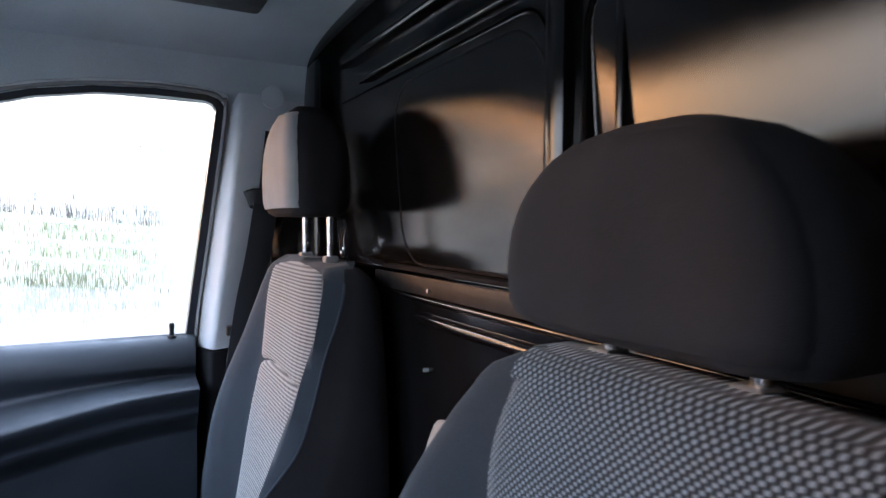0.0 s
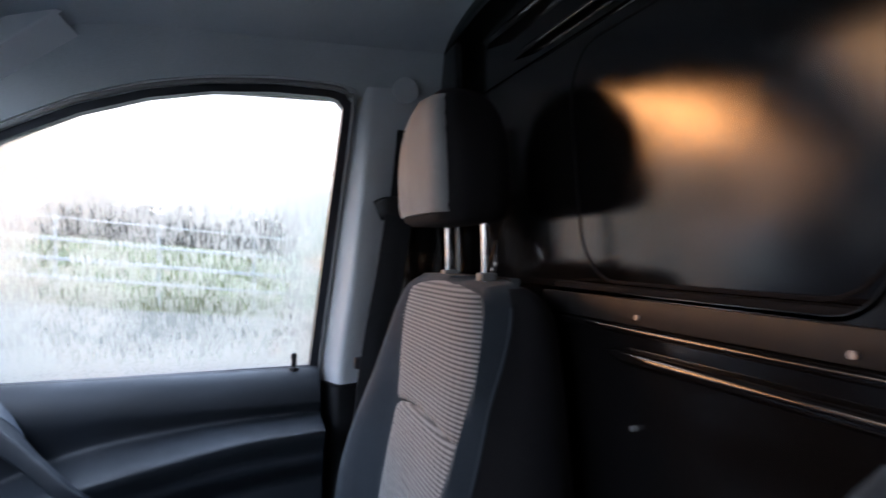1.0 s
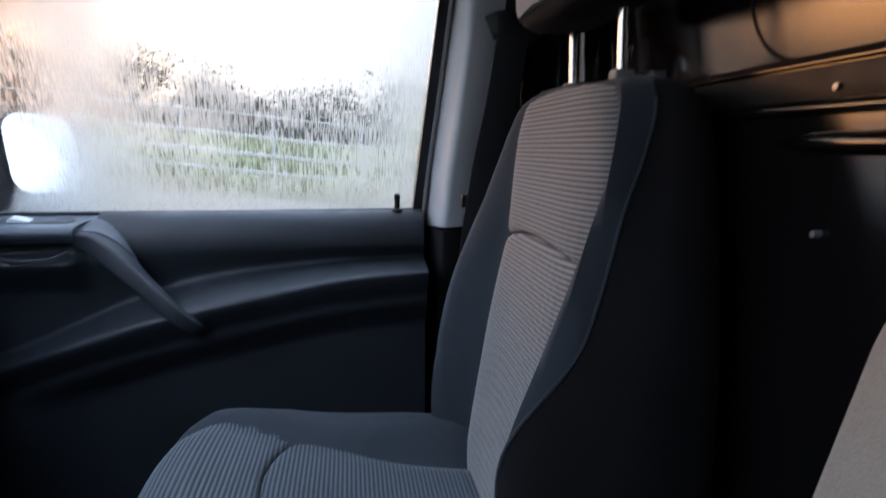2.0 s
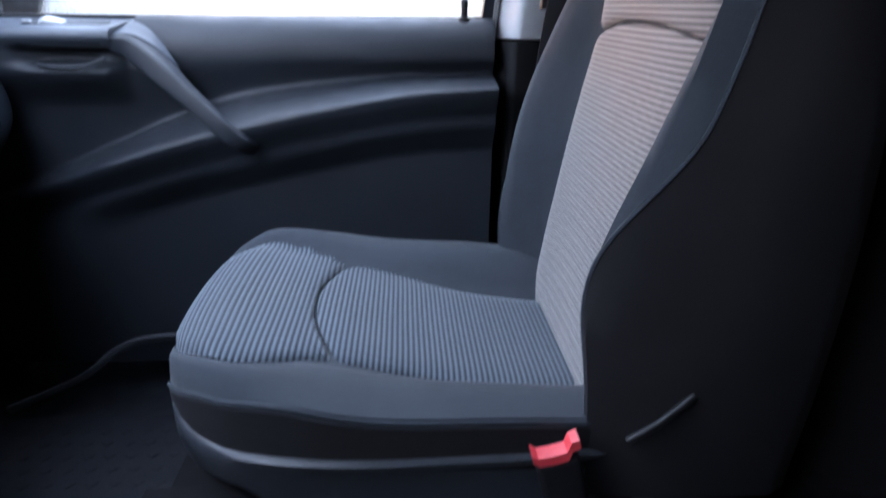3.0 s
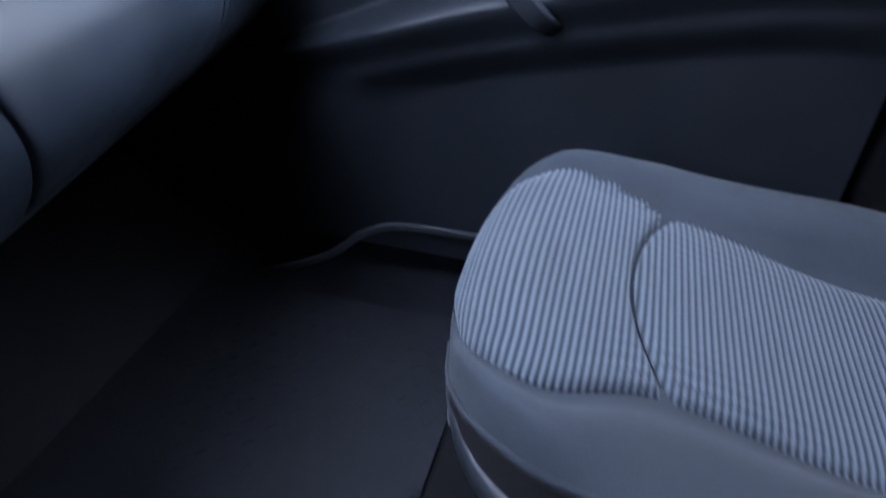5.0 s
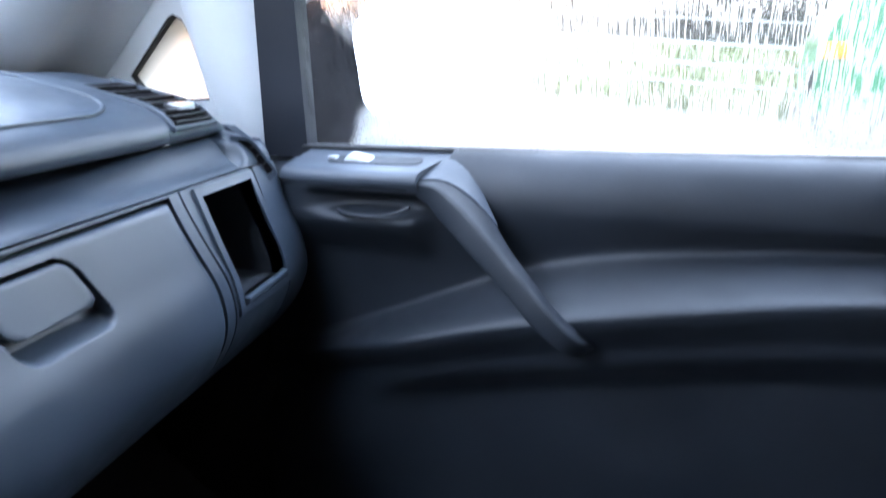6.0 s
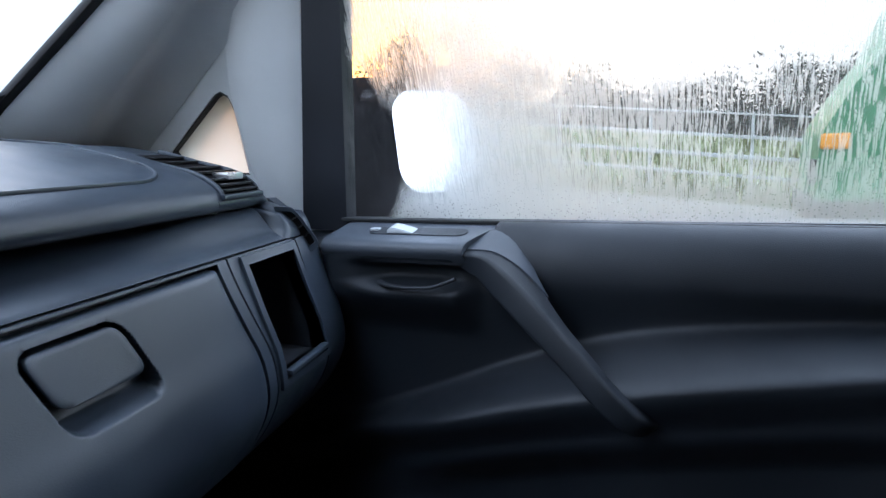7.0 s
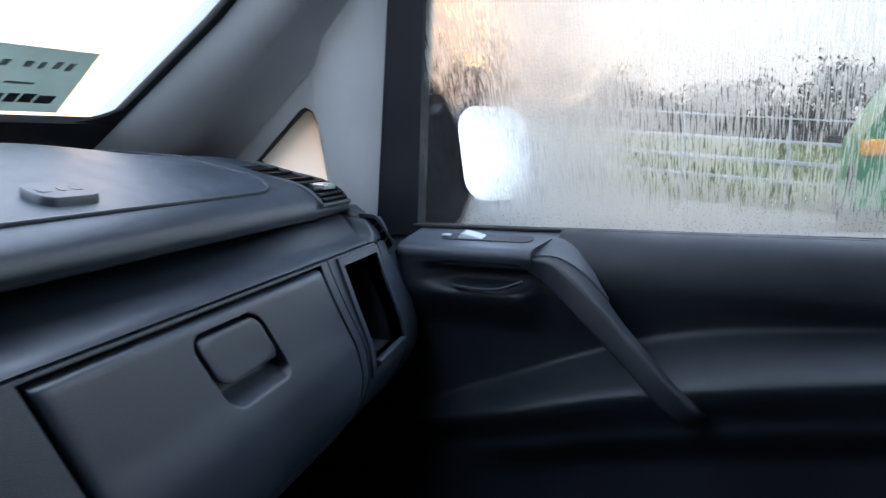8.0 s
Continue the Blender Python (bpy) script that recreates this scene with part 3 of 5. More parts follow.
for sign, nm in ((1, "corner_right"), (-1, "corner_left")):
    rows = []
    for k in range(9):
        a = radians(90 * k / 8)
        rows.append([ws_point(0.068 + 0.080 * (1 - math.sin(a)), sign * (0.664 - 0.075 * (1 - math.cos(a))), -0.007), ws_point(0.050, sign * 0.685, -0.007)])
    ob = part(nm, sheet(rows, (0, 0, -0.004)), RUBBER)
    tagged(ob, "black rounded edge in the windscreen's lower corner", "trim", kind="structure")
cowl = part("cowl", sheet([[(-1.62, y, 0.74), (-1.50, y, 0.775), (-1.40, y, 0.782), (-1.30, y, 0.76)] for y in np.linspace(-0.86, 0.86, 9)], (0, 0, -0.02)), DASH)
tagged(cowl, "black plastic shelf under the windscreen", "trim", kind="structure")

# quarter window: pane and rubber edge
pane = part("window_2", plate(QUARTER, [], side_put(1, 0.012), 0.004), CLEAR)
pane.visible_shadow = False
tagged(pane, "small triangular misted quarter window", "window", kind="structure")
mid = Vector((-1.17, 0.79, 0))
rim_in = [tuple((Vector((u, v, 0)) + (mid - Vector((u, v, 0))).normalized() * 0.0035)[:2]) for u, v in QUARTER]
rim_out = [tuple((Vector((u, v, 0)) - (mid - Vector((u, v, 0))).normalized() * 0.002)[:2]) for u, v in QUARTER]
ob = part("quarter_seal", plate(rim_out, [rim_in], side_put(1, 0.002), 0.0095), RUBBER)
tagged(ob, "black rubber seal round the quarter window", "trim", kind="structure")

# post between quarter window and door; pale B-pillar and its dark foot
post = [[(x, glass_y(z) - d, z) for x, d in ((-1.126 + 0.30 * max(0, z - 0.84), 0.0), (-1.112 + 0.31 * max(0, z - 0.80), 0.012), (-1.075 + 0.31 * (z - 0.68), 0.016), (-1.056 + 0.315 * (z - 0.667), 0.006))]
        for z in np.linspace(0.66, 1.02, 10)]
ob = part("door_post", sheet(post, (0, 0.02, 0)), TRIM)
tagged(ob, "pale grey post trim beside the door frame", "pillar trim", kind="structure")


def b_section(z, x_door):
    y = glass_y(z)
    k = 1 - 0.93 * min(1, max(0, (z - 0.80) / 0.40)) ** 1.6
    return [(x_door, y - 0.004), (x_door + 0.010, y - 0.030 * k), (x_door + 0.021, y - 0.064 * k), (x_door + 0.027, y - 0.076 * k), (x_door + 0.036, y - 0.080 * k), (x_door + 0.068, y - 0.066 * k), (0.0, y - 0.046 * k), (0.068, y - 0.040 * k), (0.068, y + 0.02), (x_door + 0.02, y + 0.02)]


rings = [[(x, y, z) for x, y in b_section(z, -0.164 + 0.046 * (z - 0.645) / 0.545)] for z in np.linspace(0.645, 1.212, 16)]
bp = part("pillar_rear", loft(rings), PILLAR, smooth=50)
tagged(bp, "pale grey door pillar trim behind the passenger door", "pillar trim", kind="structure")
rings = [[(x, y, z) for x, y in b_section(z, -0.168)] for z in np.linspace(0.0, 0.640, 8)]
bp = part("pillar_foot", loft(rings), BLACKP, smooth=50)
tagged(bp, "black plastic lower pillar trim", "pillar trim", kind="structure")
seal_path = [(x, glass_y(z) - 0.012, z) for x, z in ((-0.168, 0.30), (-0.166, 0.64), (-0.144, 0.90), (-0.122, 1.165), (-0.132, 1.194), (-0.160, 1.205), (-0.260, 1.208), (-0.371, 1.201), (-0.471, 1.185), (-0.578, 1.155), (-0.676, 1.113), (-0.798, 1.058), (-0.890, 1.013))]
ob = part("door_seal", sweep(smoothed(seal_path, 4), circle(0.0045, 8)), GUIDE)
tagged(ob, "grey rubber door seal round the opening", "trim", kind="structure")

# ---- rear bulkhead: black painted sheet steel with a recessed panel, beads and bolts ----
BX = 0.074


def rounded_poly(y0, y1, z0, z1, r, n=6):
    pts = round_rect(y1 - y0, z1 - z0, r, n)
    return [(p[0] + (y0 + y1) / 2, p[1] + (z0 + z1) / 2) for p in pts]


def bulk_put(u, v, w):
    return (BX + w, u, v)


wall_outline = [(-0.83, 0.0), (0.83, 0.0), (0.83, 0.70), (0.775, 1.10), (0.745, 1.22), (0.69, 1.292), (0.60, 1.318), (0.40, 1.33), (-0.40, 1.33), (-0.60, 1.318), (-0.69, 1.292), (-0.745, 1.22), (-0.775, 1.10), (-0.83, 0.70)]
p1 = rounded_poly(-0.160, 0.605, 0.862, 1.175, 0.05)
p2 = rounded_poly(-0.70, -0.222, 0.862, 1.175, 0.05)
bulkhead = thing("wall_rear", "black satin painted steel bulkhead behind the seats", "partition wall", "structure")
part("bulkhead_sheet", plate(wall_outline, [p1, p2], bulk_put, 0.012), BULK, bulkhead)
for loop in (p1, p2):
    cx, cz = sum(p[0] for p in loop) / len(loop), sum(p[1] for p in loop) / len(loop)
    rings = []
    for grow, depth in ((0.003, 0.045), (0.003, 0.0), (-0.001, 0.0), (-0.002, 0.0052), (-0.0035, 0.0055)):
        rings.append([(BX + depth * (1 if depth > 0.04 else 0.12 + 14.6 * max(0.0, 1.175 - v)) + 0.06 * max(0.0, -0.222 - u) * (depth > 0), u + grow * (1 if u > cx else -1), v + grow * (1 if v > cz else -1)) for u, v in loop])
    bm = loft(rings)
    part("recessed_panel", bm, BULK, bulkhead, smooth=12)
# pressed rim of the panel
rim = [(BX + 0.0014 + 0.0803 * (1.175 - v), u, v) for u, v in rounded_poly(-0.152, 0.262, 0.872, 1.160, 0.07)]
part("pressed_rim", sweep(rim + rim[:1], round_rect(0.004, 0.004, 0.0012, 2), (1, 0, 0)), DEEP, bulkhead, "dark seam round the pressed panel")
part("panel_gasket", box((BX + 0.003, -0.156, 0.8625), (BX + 0.021, 0.30, 0.8695), 0.002, 2), DEEP, bulkhead, "dull black seam under the panel")
# beads along the sheet
for z0, z1, y0, y1, deep in ((0.819, 0.8305, -0.80, 0.31, 0.007), (0.787, 0.806, -0.80, 0.185, 0.011), (1.190, 1.204, -0.66, 0.42, 0.012), (1.238, 1.256, -0.66, 0.53, 0.018)):
    rings = []
    for y in np.linspace(y0, y1, 20):
        k = min(1, (y1 - y) / 0.05) ** 0.6 if y > y1 - 0.05 else 1
        k = max(k, 0.02)
        zc = (z0 + z1) / 2
        h = (z1 - z0) / 2 * k
        rings.append([(BX + 0.002, y, zc - h), *((BX - deep * k * math.cos(a), y, zc + h * math.sin(a)) for a in np.linspace(-1.45, 1.45, 9)), (BX + 0.002, y, zc + h)])
    part("bead", loft(rings), BULK, bulkhead)
# folded strip between the two lower beads and the panel, and the upright stiffener
part("cross_strip", box((BX - 0.004, -0.82, 0.831), (BX + 0.002, 0.32, 0.858), 0.0015), STRIP, bulkhead)
for y0, y1 in ((-0.207, -0.168),):
    rings = [[(BX + 0.002, y0, z), (BX - 0.012, y0 + 0.004, z), (BX - 0.016, y0 + 0.010, z), (BX - 0.016, y1 - 0.010, z), (BX - 0.012, y1 - 0.004, z), (BX + 0.002, y1, z)] for z in np.linspace(0.86, 1.185, 8)]
    part("stiffener", loft(rings), BULK, bulkhead)
part("stiffener", sweep([(BX + 0.010, -0.262, z) for z in np.linspace(0.88, 1.31, 8)], round_rect(0.011, 0.011, 0.004, 3)), BULK, bulkhead)
part("edge_frame", sweep(smoothed([(BX - 0.006, y, z) for y, z in ((0.80, 0.66), (0.772, 0.95), (0.752, 1.12), (0.728, 1.225), (0.672, 1.285), (0.58, 1.306), (0.40, 1.316), (0.0, 1.318), (-0.58, 1.306))], 5), round_rect(0.05, 0.03, 0.01, 3), (1, 0, 0)), BULK, bulkhead)
part("corner_wing", box((-0.035, 0.700, 0.0), (BX + 0.002, 0.735, 1.0), 0.012, 3), BULK, bulkhead)
part("corner_post", box((BX - 0.03, 0.60, 0.0), (BX + 0.002, 0.70, 1.285), 0.012, 3), BULK, bulkhead)
bolt_spots = [(0.107, 0.840), (-0.134, 0.839), (0.116, 0.723), (0.40, 0.842), (-0.40, 0.842), (-0.13, 0.72), (0.03, 0.60)]
for y, z in bolt_spots:
    bm = rod((BX + 0.002, y, z), (BX - 0.007, y, z), 0.0031, 8)
    part("bolt", bm, BOLT, bulkhead)
# a wire clip hanging on the bulkhead
clip = thing("belt_clip", "small bright wire clip hanging at the bulkhead", "clip")
part("wire", sweep(smoothed([(0.066, 0.475, 0.925), (0.060, 0.468, 0.905), (0.060, 0.462, 0.885), (0.062, 0.470, 0.872), (0.064, 0.484, 0.876), (0.062, 0.485, 0.892), (0.064, 0.477, 0.907)], 5), circle(0.0028, 6)), CHROME, clip)

# ---- passenger door ----
door = thing("door_1", "dark plastic passenger door with a misted window", "door", "structure")
shelf_hi = curve_at((-1.05, -0.84, -0.615, -0.41, -0.19), (0.36, 0.446, 0.537, 0.566, 0.576))
crest = curve_at((-1.05, -0.814, -0.676, -0.576, -0.45, -0.314, -0.17), (0.35, 0.441, 0.483, 0.507, 0.534, 0.559, 0.571))


def ease(a, b, t):
    t = min(1, max(0, t))
    return a + (b - a) * t * t * (3 - 2 * t)


def door_y(x, z):
    """Depth of the moulded door trim."""
    zc, zs = crest(x), max(shelf_hi(x), crest(x) + 0.004)
    fade = ease(0.25, 1, (x + 0.98) / 0.22)
    y_crest, y_low = 0.826 - 0.072 * fade, 0.806
    if z > 0.612:
        y = 0.868 - 0.046 * math.sqrt(max(0.0, 1 - ((z - 0.612) / 0.062) ** 2))
    elif z > zs + 0.012:
        y = ease(0.838, 0.822, (z - zs - 0.012) / (0.600 - zs))
    elif z > zc:
        y = ease(y_crest, 0.838, (z - zc) / max(0.012 + zs - zc, 0.006))
    elif z > zc - 0.052:
        y = ease(y_crest + 0.022, y_crest, (z - zc + 0.052) / 0.052)
    else:
        y = ease(y_low, y_crest + 0.022, (z - zc + 0.110) / 0.058)
    # forward part stands proud under the switch plate
    k = ease(1, 0, (x + 0.79) / 0.035) * ease(0, 1, (x + 0.995) / 0.03) * ease(0, 1, (z - 0.53) / 0.07)
    y = y * (1 - k) + min(y, 0.793) * k
    # dished pocket round the release handle
    px, pz = (x + 0.842) / 0.074, (z - 0.619) / 0.022
    y += 0.032 * math.exp(-px**4 - pz**4)
    return y


xs = np.linspace(-1.056, -0.169, 120)
zs = np.concatenate([np.linspace(0.062, 0.36, 16)[:-1], np.linspace(0.36, 0.674, 110)])


def trim_top(x, z):
    """The trim ends lower under the switch plate."""
    return z if z < 0.60 else 0.60 + (z - 0.60) * ease(0.050, 0.074, (x + 0.764) / 0.012) / 0.074


part("door_trim", sheet([[(x, door_y(x, z), trim_top(x, z)) for z in zs] for x in xs], (0, 0.06, 0)), DOORP, door, smooth=60)
part("outer_skin", plate([p for p in DOOR if p[1] < 0.67], [], lambda u, v, w: (u, 0.925 + w, v), 0.012), BODYW, door, "white painted door skin")


def frame_put(u, v, w):
    return (u, glass_y(v) - 0.009 + w, v)


upper = [(-1.055, 0.655), (-0.167, 0.655), (-0.123, 1.178), (-0.136, 1.195), (-0.160, 1.201), (-0.260, 1.204), (-0.371, 1.197), (-0.471, 1.181), (-0.577, 1.151), (-0.675, 1.109), (-0.797, 1.054), (-0.889, 1.009), (-0.933, 0.986), (-0.955, 0.977)]
part("window_frame", plate(upper, [WINDOW], frame_put, 0.025), FRAME, door, "black door window frame")
glass = part("window_pane", plate([(u * 1.004 - 0.002, v + (0.006 if v > 0.8 else -0.01)) for u, v in WINDOW], [], lambda u, v, w: (u, glass_y(v) + w, v), 0.004), MIST, door, "misted side window with water runs")
glass.visible_shadow = False
part("weatherstrip", box((-0.982, 0.862, 0.669), (-0.182, 0.882, 0.6735), 0.0015), RUBBER, door)

# switch plate, pull handle and small fittings
roll = smoothed([(0.868, 0.669, 0), (0.857, 0.667, 0), (0.815, 0.659, 0), (0.799, 0.6555, 0), (0.792, 0.651, 0), (0.7895, 0.645, 0), (0.790, 0.640, 0), (0.7945, 0.633, 0)], 4)
part("switch_plate", sheet([[(x + (0.024 * (p.x - 0.79) / 0.08 - 0.02 if k == 8 else 0), p.x, p.y) for p in roll] for k, x in enumerate((-0.967, -0.95, -0.93, -0.90, -0.87, -0.84, -0.81, -0.785, -0.752))], (0, 0.006, -0.006)), SWITCH, door, smooth=60)
part("switch_recess", plate([(p[0] - 0.848, p[1] + 0.829) for p in round_rect(0.135, 0.026, 0.0128, 6)], [], lambda u, v, w: (u, v, 0.6625 - 0.19 * (0.857 - v) + w), 0.0056), DOORP, door)
rocker = [(-0.888, 0.6665), (-0.886, 0.6715), (-0.883, 0.6742), (-0.880, 0.6750), (-0.873, 0.6738), (-0.862, 0.6715), (-0.853, 0.6690), (-0.850, 0.6675)]
sw = loft([[(x, y + 0.829, z - 0.19 * (0.028 - y)) for y, z in ((-0.0085, zt - 0.010), (0.0085, zt - 0.010), (0.0095, zt - 0.002), (0.0085, zt), (-0.0085, zt), (-0.0095, zt - 0.002))] for x, zt in rocker])
part("window_switch", sw, PILLAR, door, "pale grey window switch")
part("switch_lamp", moved(box((-0.006, -0.005, 0), (0.006, 0.005, 0.003), 0.001), pose(-0.908, 0.829, 0.6625)), PILLAR, door)

bar = [(-0.7700, 0.831, 0.6465, 0.034, 0.010), (-0.742, 0.817, 0.634, 0.033, 0.015), (-0.718, 0.799, 0.613, 0.028, 0.017), (-0.690, 0.781, 0.588, 0.021, 0.016), (-0.660, 0.766, 0.562, 0.015, 0.0145),
       (-0.630, 0.753, 0.537, 0.0125, 0.0135), (-0.602, 0.744, 0.511, 0.0115, 0.013), (-0.577, 0.748, 0.488, 0.011, 0.0125), (-0.564, 0.772, 0.475, 0.010, 0.011)]
fine = smoothed([b[:3] for b in bar], 4)
wide = np.interp(np.linspace(0, 1, len(fine)), np.linspace(0, 1, len(bar)), [b[3] for b in bar])
thick = np.interp(np.linspace(0, 1, len(fine)), np.linspace(0, 1, len(bar)), [b[4] for b in bar])


def bar_axes(i):
    """Across the grip and out of its face; the grip leans in where it leaves the switch plate."""
    t_ = (fine[min(i + 1, len(fine) - 1)] - fine[max(i - 1, 0)]).normalized()
    u_ = Vector((0, 1, ease(0.52, 0, i / 14)))
    u_ = (u_ - t_ * t_.dot(u_)).normalized()
    return u_, t_.cross(u_)


rings = []
for i, p in enumerate(fine):
    u_, v_ = bar_axes(i)
    rings.append([p + u_ * a + v_ * b for a, b in round_rect(2 * wide[i], 2 * thick[i], min(wide[i], thick[i]) * 0.34, 4)])
part("pull_handle", loft(rings), DOORP, door)
# upper facet of the grip; its paler colour stands in for light falling there
facet = []
for i, p in enumerate(fine[:13]):
    u_, v_ = bar_axes(i)
    a0 = -0.93 + 1.86 * (i / 12.5) ** 1.2
    facet.append([p + u_ * wide[i] * (a0 + (0.96 - a0) * k / 4) + v_ * (thick[i] * (1.02 - 0.10 * abs(a0 + (0.96 - a0) * k / 4) ** 4) + 0.0022) for k in range(5)])
part("handle_cap", sheet(facet, (-0.002, 0, -0.002)), SWITCH, door, "smooth cap facet on the pull handle, coloured lighter as if lit", smooth=60)
part("release_handle", sweep(smoothed([(-0.890, 0.800, 0.602), (-0.872, 0.7935, 0.599), (-0.840, 0.792, 0.598), (-0.812, 0.792, 0.601), (-0.785, 0.797, 0.611)], 5), round_rect(0.006, 0.0045, 0.0015, 3)), GRIP, door, "dark door release lever")
knob = loft([[(-0.217 + r * math.cos(a), 0.858 + r * math.sin(a), z) for a in np.linspace(0, 2 * math.pi, 12, endpoint=False)]
             for r, z in ((0.011, 0.668), (0.010, 0.675), (0.0055, 0.677), (0.005, 0.690), (0.0062, 0.696), (0.0055, 0.703), (0.002, 0.705))])
part("lock_knob", knob, BLACKP, door)
part("sticker", plate([(p[0] - 0.255, p[1] + 0.712) for p in round_rect(0.022, 0.028, 0.004, 3)], [], lambda u, v, w: (u, glass_y(v) - 0.0015 + w, v), 0.0008), FAINT, door, "small faded sticker on the glass")

# outside mirror, seen through the misted pane
mirror = thing("wing_mirror", "dark wing mirror with bright glass outside the door", "mirror")
turn = pose(-0.962, 1.072, 0.765, 0, -11, -32)
shell = []
for d, k in ((-0.115, 0.45), (-0.105, 0.72), (-0.07, 0.92), (-0.02, 1.0), (0.040, 1.0), (0.052, 0.97)):
    shell.append([turn @ Vector((d, u * k - 0.034, v * k - 0.022)) for u, v in round_rect(0.254, 0.250, 0.05, 5)])
part("housing", loft(shell), DEEP, mirror)
part("mirror_glass", loft([[turn @ Vector((d, u, v)) for u, v in round_rect(0.146, 0.160, 0.04, 5)] for d in (0.0525, 0.056)]), MIRROR, mirror)
part("arm", box((-1.10, 0.91, 0.610), (-1.01, 1.03, 0.690), 0.018, 3), DEEP, mirror)

# ---- dashboard ----
dash = thing("dashboard", "dark grey moulded plastic dashboard with glovebox", "dashboard")


def plan(y):
    """How far the fascia stands back towards the door."""
    return -0.94 - 0.19 * (max(y, 0.06) - 0.57)


def dash_point(y, rel, z):
    return Vector((plan(y) + rel, y, z))


def strip(profile, ys, back, keep=None, n=5):
    pr = smoothed([(r, z, 0) for r, z in profile], n)
    return sheet([[dash_point(y, p.x, p.y) for p in pr] for y in ys], back, keep)


pad_profile = [(-0.040, 0.7035), (-0.030, 0.707), (-0.028, 0.716), (-0.035, 0.729), (-0.055, 0.7425), (-0.09, 0.7535), (-0.16, 0.771), (-0.24, 0.783), (-0.32, 0.787), (-0.39, 0.780), (-0.44, 0.760)]


def pad_raise(y, rel):
    """The pad swells towards the middle of the dash."""
    return ease(0, 0.013, (-0.06 - rel) / 0.16) * ease(1, 0, (y - 0.40) / 0.20)


pad_line = smoothed([(r, z, 0) for r, z in pad_profile], 5)
part("top_pad", sheet([[dash_point(y, p.x, p.y + pad_raise(y, p.x)) for p in pad_line] for y in np.linspace(-0.84, 0.632, 70)], (-0.025, 0, -0.003)), DASH, dash, smooth=60)
fascia = [(-0.165, 0.768), (-0.150, 0.740), (-0.125, 0.716), (-0.100, 0.705), (-0.075, 0.694), (-0.050, 0.685), (-0.028, 0.677), (-0.010, 0.6695), (-0.003, 0.6645)]


def end_round(y):
    """The fascia turns the corner towards the door."""
    k = min(1, max(0, (y - 0.788) / 0.018))
    return 0.018 * (1 - math.sqrt(1 - k * k))


def end_swell(y):
    """The end piece beyond the pocket stands a little proud."""
    return 0.008 * ease(0, 1, (y - 0.7255) / 0.008)


fas_line = smoothed([(r, z, 0) for r, z in fascia], 5)
end_profile = [(-0.165, 0.690), (-0.115, 0.702), (-0.075, 0.7085), (-0.048, 0.7075), (-0.030, 0.7015), (-0.018, 0.693), (-0.010, 0.683), (-0.005, 0.673), (-0.003, 0.6645)]
end_line = smoothed([(r, z, 0) for r, z in end_profile], 5)


def fascia_point(y, p, q):
    """From the sloping shelf to the upright end piece."""
    k = ease(0, 1, (y - 0.7250) / 0.014)
    rel = p.x + (q.x - p.x) * k - end_round(y) + 0.4 * end_swell(y) - (0.004 if 0.7220 < y < 0.7250 else 0)
    z = min(p.y, 0.80 - ease(0, 0.085, (y - 0.69) / 0.035))
    z += 0.017 * ease(0, 1, (y - 0.42) / 0.22) * ease(0, 1, (-0.012 - p.x) / 0.032) * ease(1, 0, (-0.045 - p.x) / 0.03)
    drop = 0.3 * max(0, y - 0.752) * ease(0, 1, (q.y - 0.690) / 0.012)
    return dash_point(y, rel, z + (q.y - drop - z) * k)


fas_ys = list(np.linspace(-0.84, 0.72, 50)) + [0.7215, 0.7228, 0.724, 0.7255] + list(np.linspace(0.73, 0.806, 24))
part("upper_fascia", sheet([[fascia_point(y, p, q) for p, q in zip(fas_line, end_line)] for y in fas_ys], (-0.03, 0, -0.01)), DASH, dash, smooth=60)

face = curve_at((0.36, 0.40, 0.44, 0.48, 0.52, 0.56, 0.60, 0.6625), (-0.115, -0.062, -0.014, 0.022, 0.042, 0.040, 0.024, 0.0))
LID = (0.222, 0.582, 0.440, 0.660)
SLOT = (0.628, 0.728, 0.533, 0.652)
zz = sorted(set(np.linspace(0.36, 0.6625, 34)) | {SLOT[2], SLOT[3], LID[2] - 0.0006, LID[2], LID[3], LID[3] + 0.0006})
yy = sorted(set(np.linspace(-0.84, 0.745, 90)) | set(np.linspace(0.756, 0.806, 20)) | {SLOT[0], SLOT[1], LID[0] - 0.0006, LID[0], LID[1], LID[1] + 0.0006}
            | {0.5975, 0.5981, 0.6001, 0.6007, 0.7385, 0.7391, 0.7411, 0.7417})


def in_slot(i, j):
    y, z = (yy[i] + yy[i + 1]) / 2, (zz[j] + zz[j + 1]) / 2
    return SLOT[0] < y < SLOT[1] and SLOT[2] < z < SLOT[3]


def body_rel(y, z):
    sunk = LID[0] <= y <= LID[1] and LID[2] <= z <= LID[3]
    groove = 0.5978 < y < 0.6004 or 0.7388 < y < 0.7414
    return face(z) - (0.03 if sunk else 0.0) - (0.005 if groove else 0.0) - end_round(y) + 0.4 * end_swell(y) * ease(0, 1, (z - 0.60) / 0.06) * (y > 0.7415)


def slant(y, z):
    """The lid's inner edge runs aslant."""
    far = ease(0, 0.13, (0.662 - z) / 0.11) * ease(0, 0.11, (y - 0.50) / 0.08) * ease(1, 0, (y - 0.60) / 0.02)
    return y + 0.25 * (0.66 - z) * math.exp(-((y - LID[0]) / 0.09) ** 2) * (0.40 < z) + far


part("lower_fascia", sheet([[dash_point(slant(y, z), body_rel(y, z), z) for z in zz] for y in yy], (-0.02, 0, 0), lambda i, j: not in_slot(i, j)), DASH, dash, smooth=60)
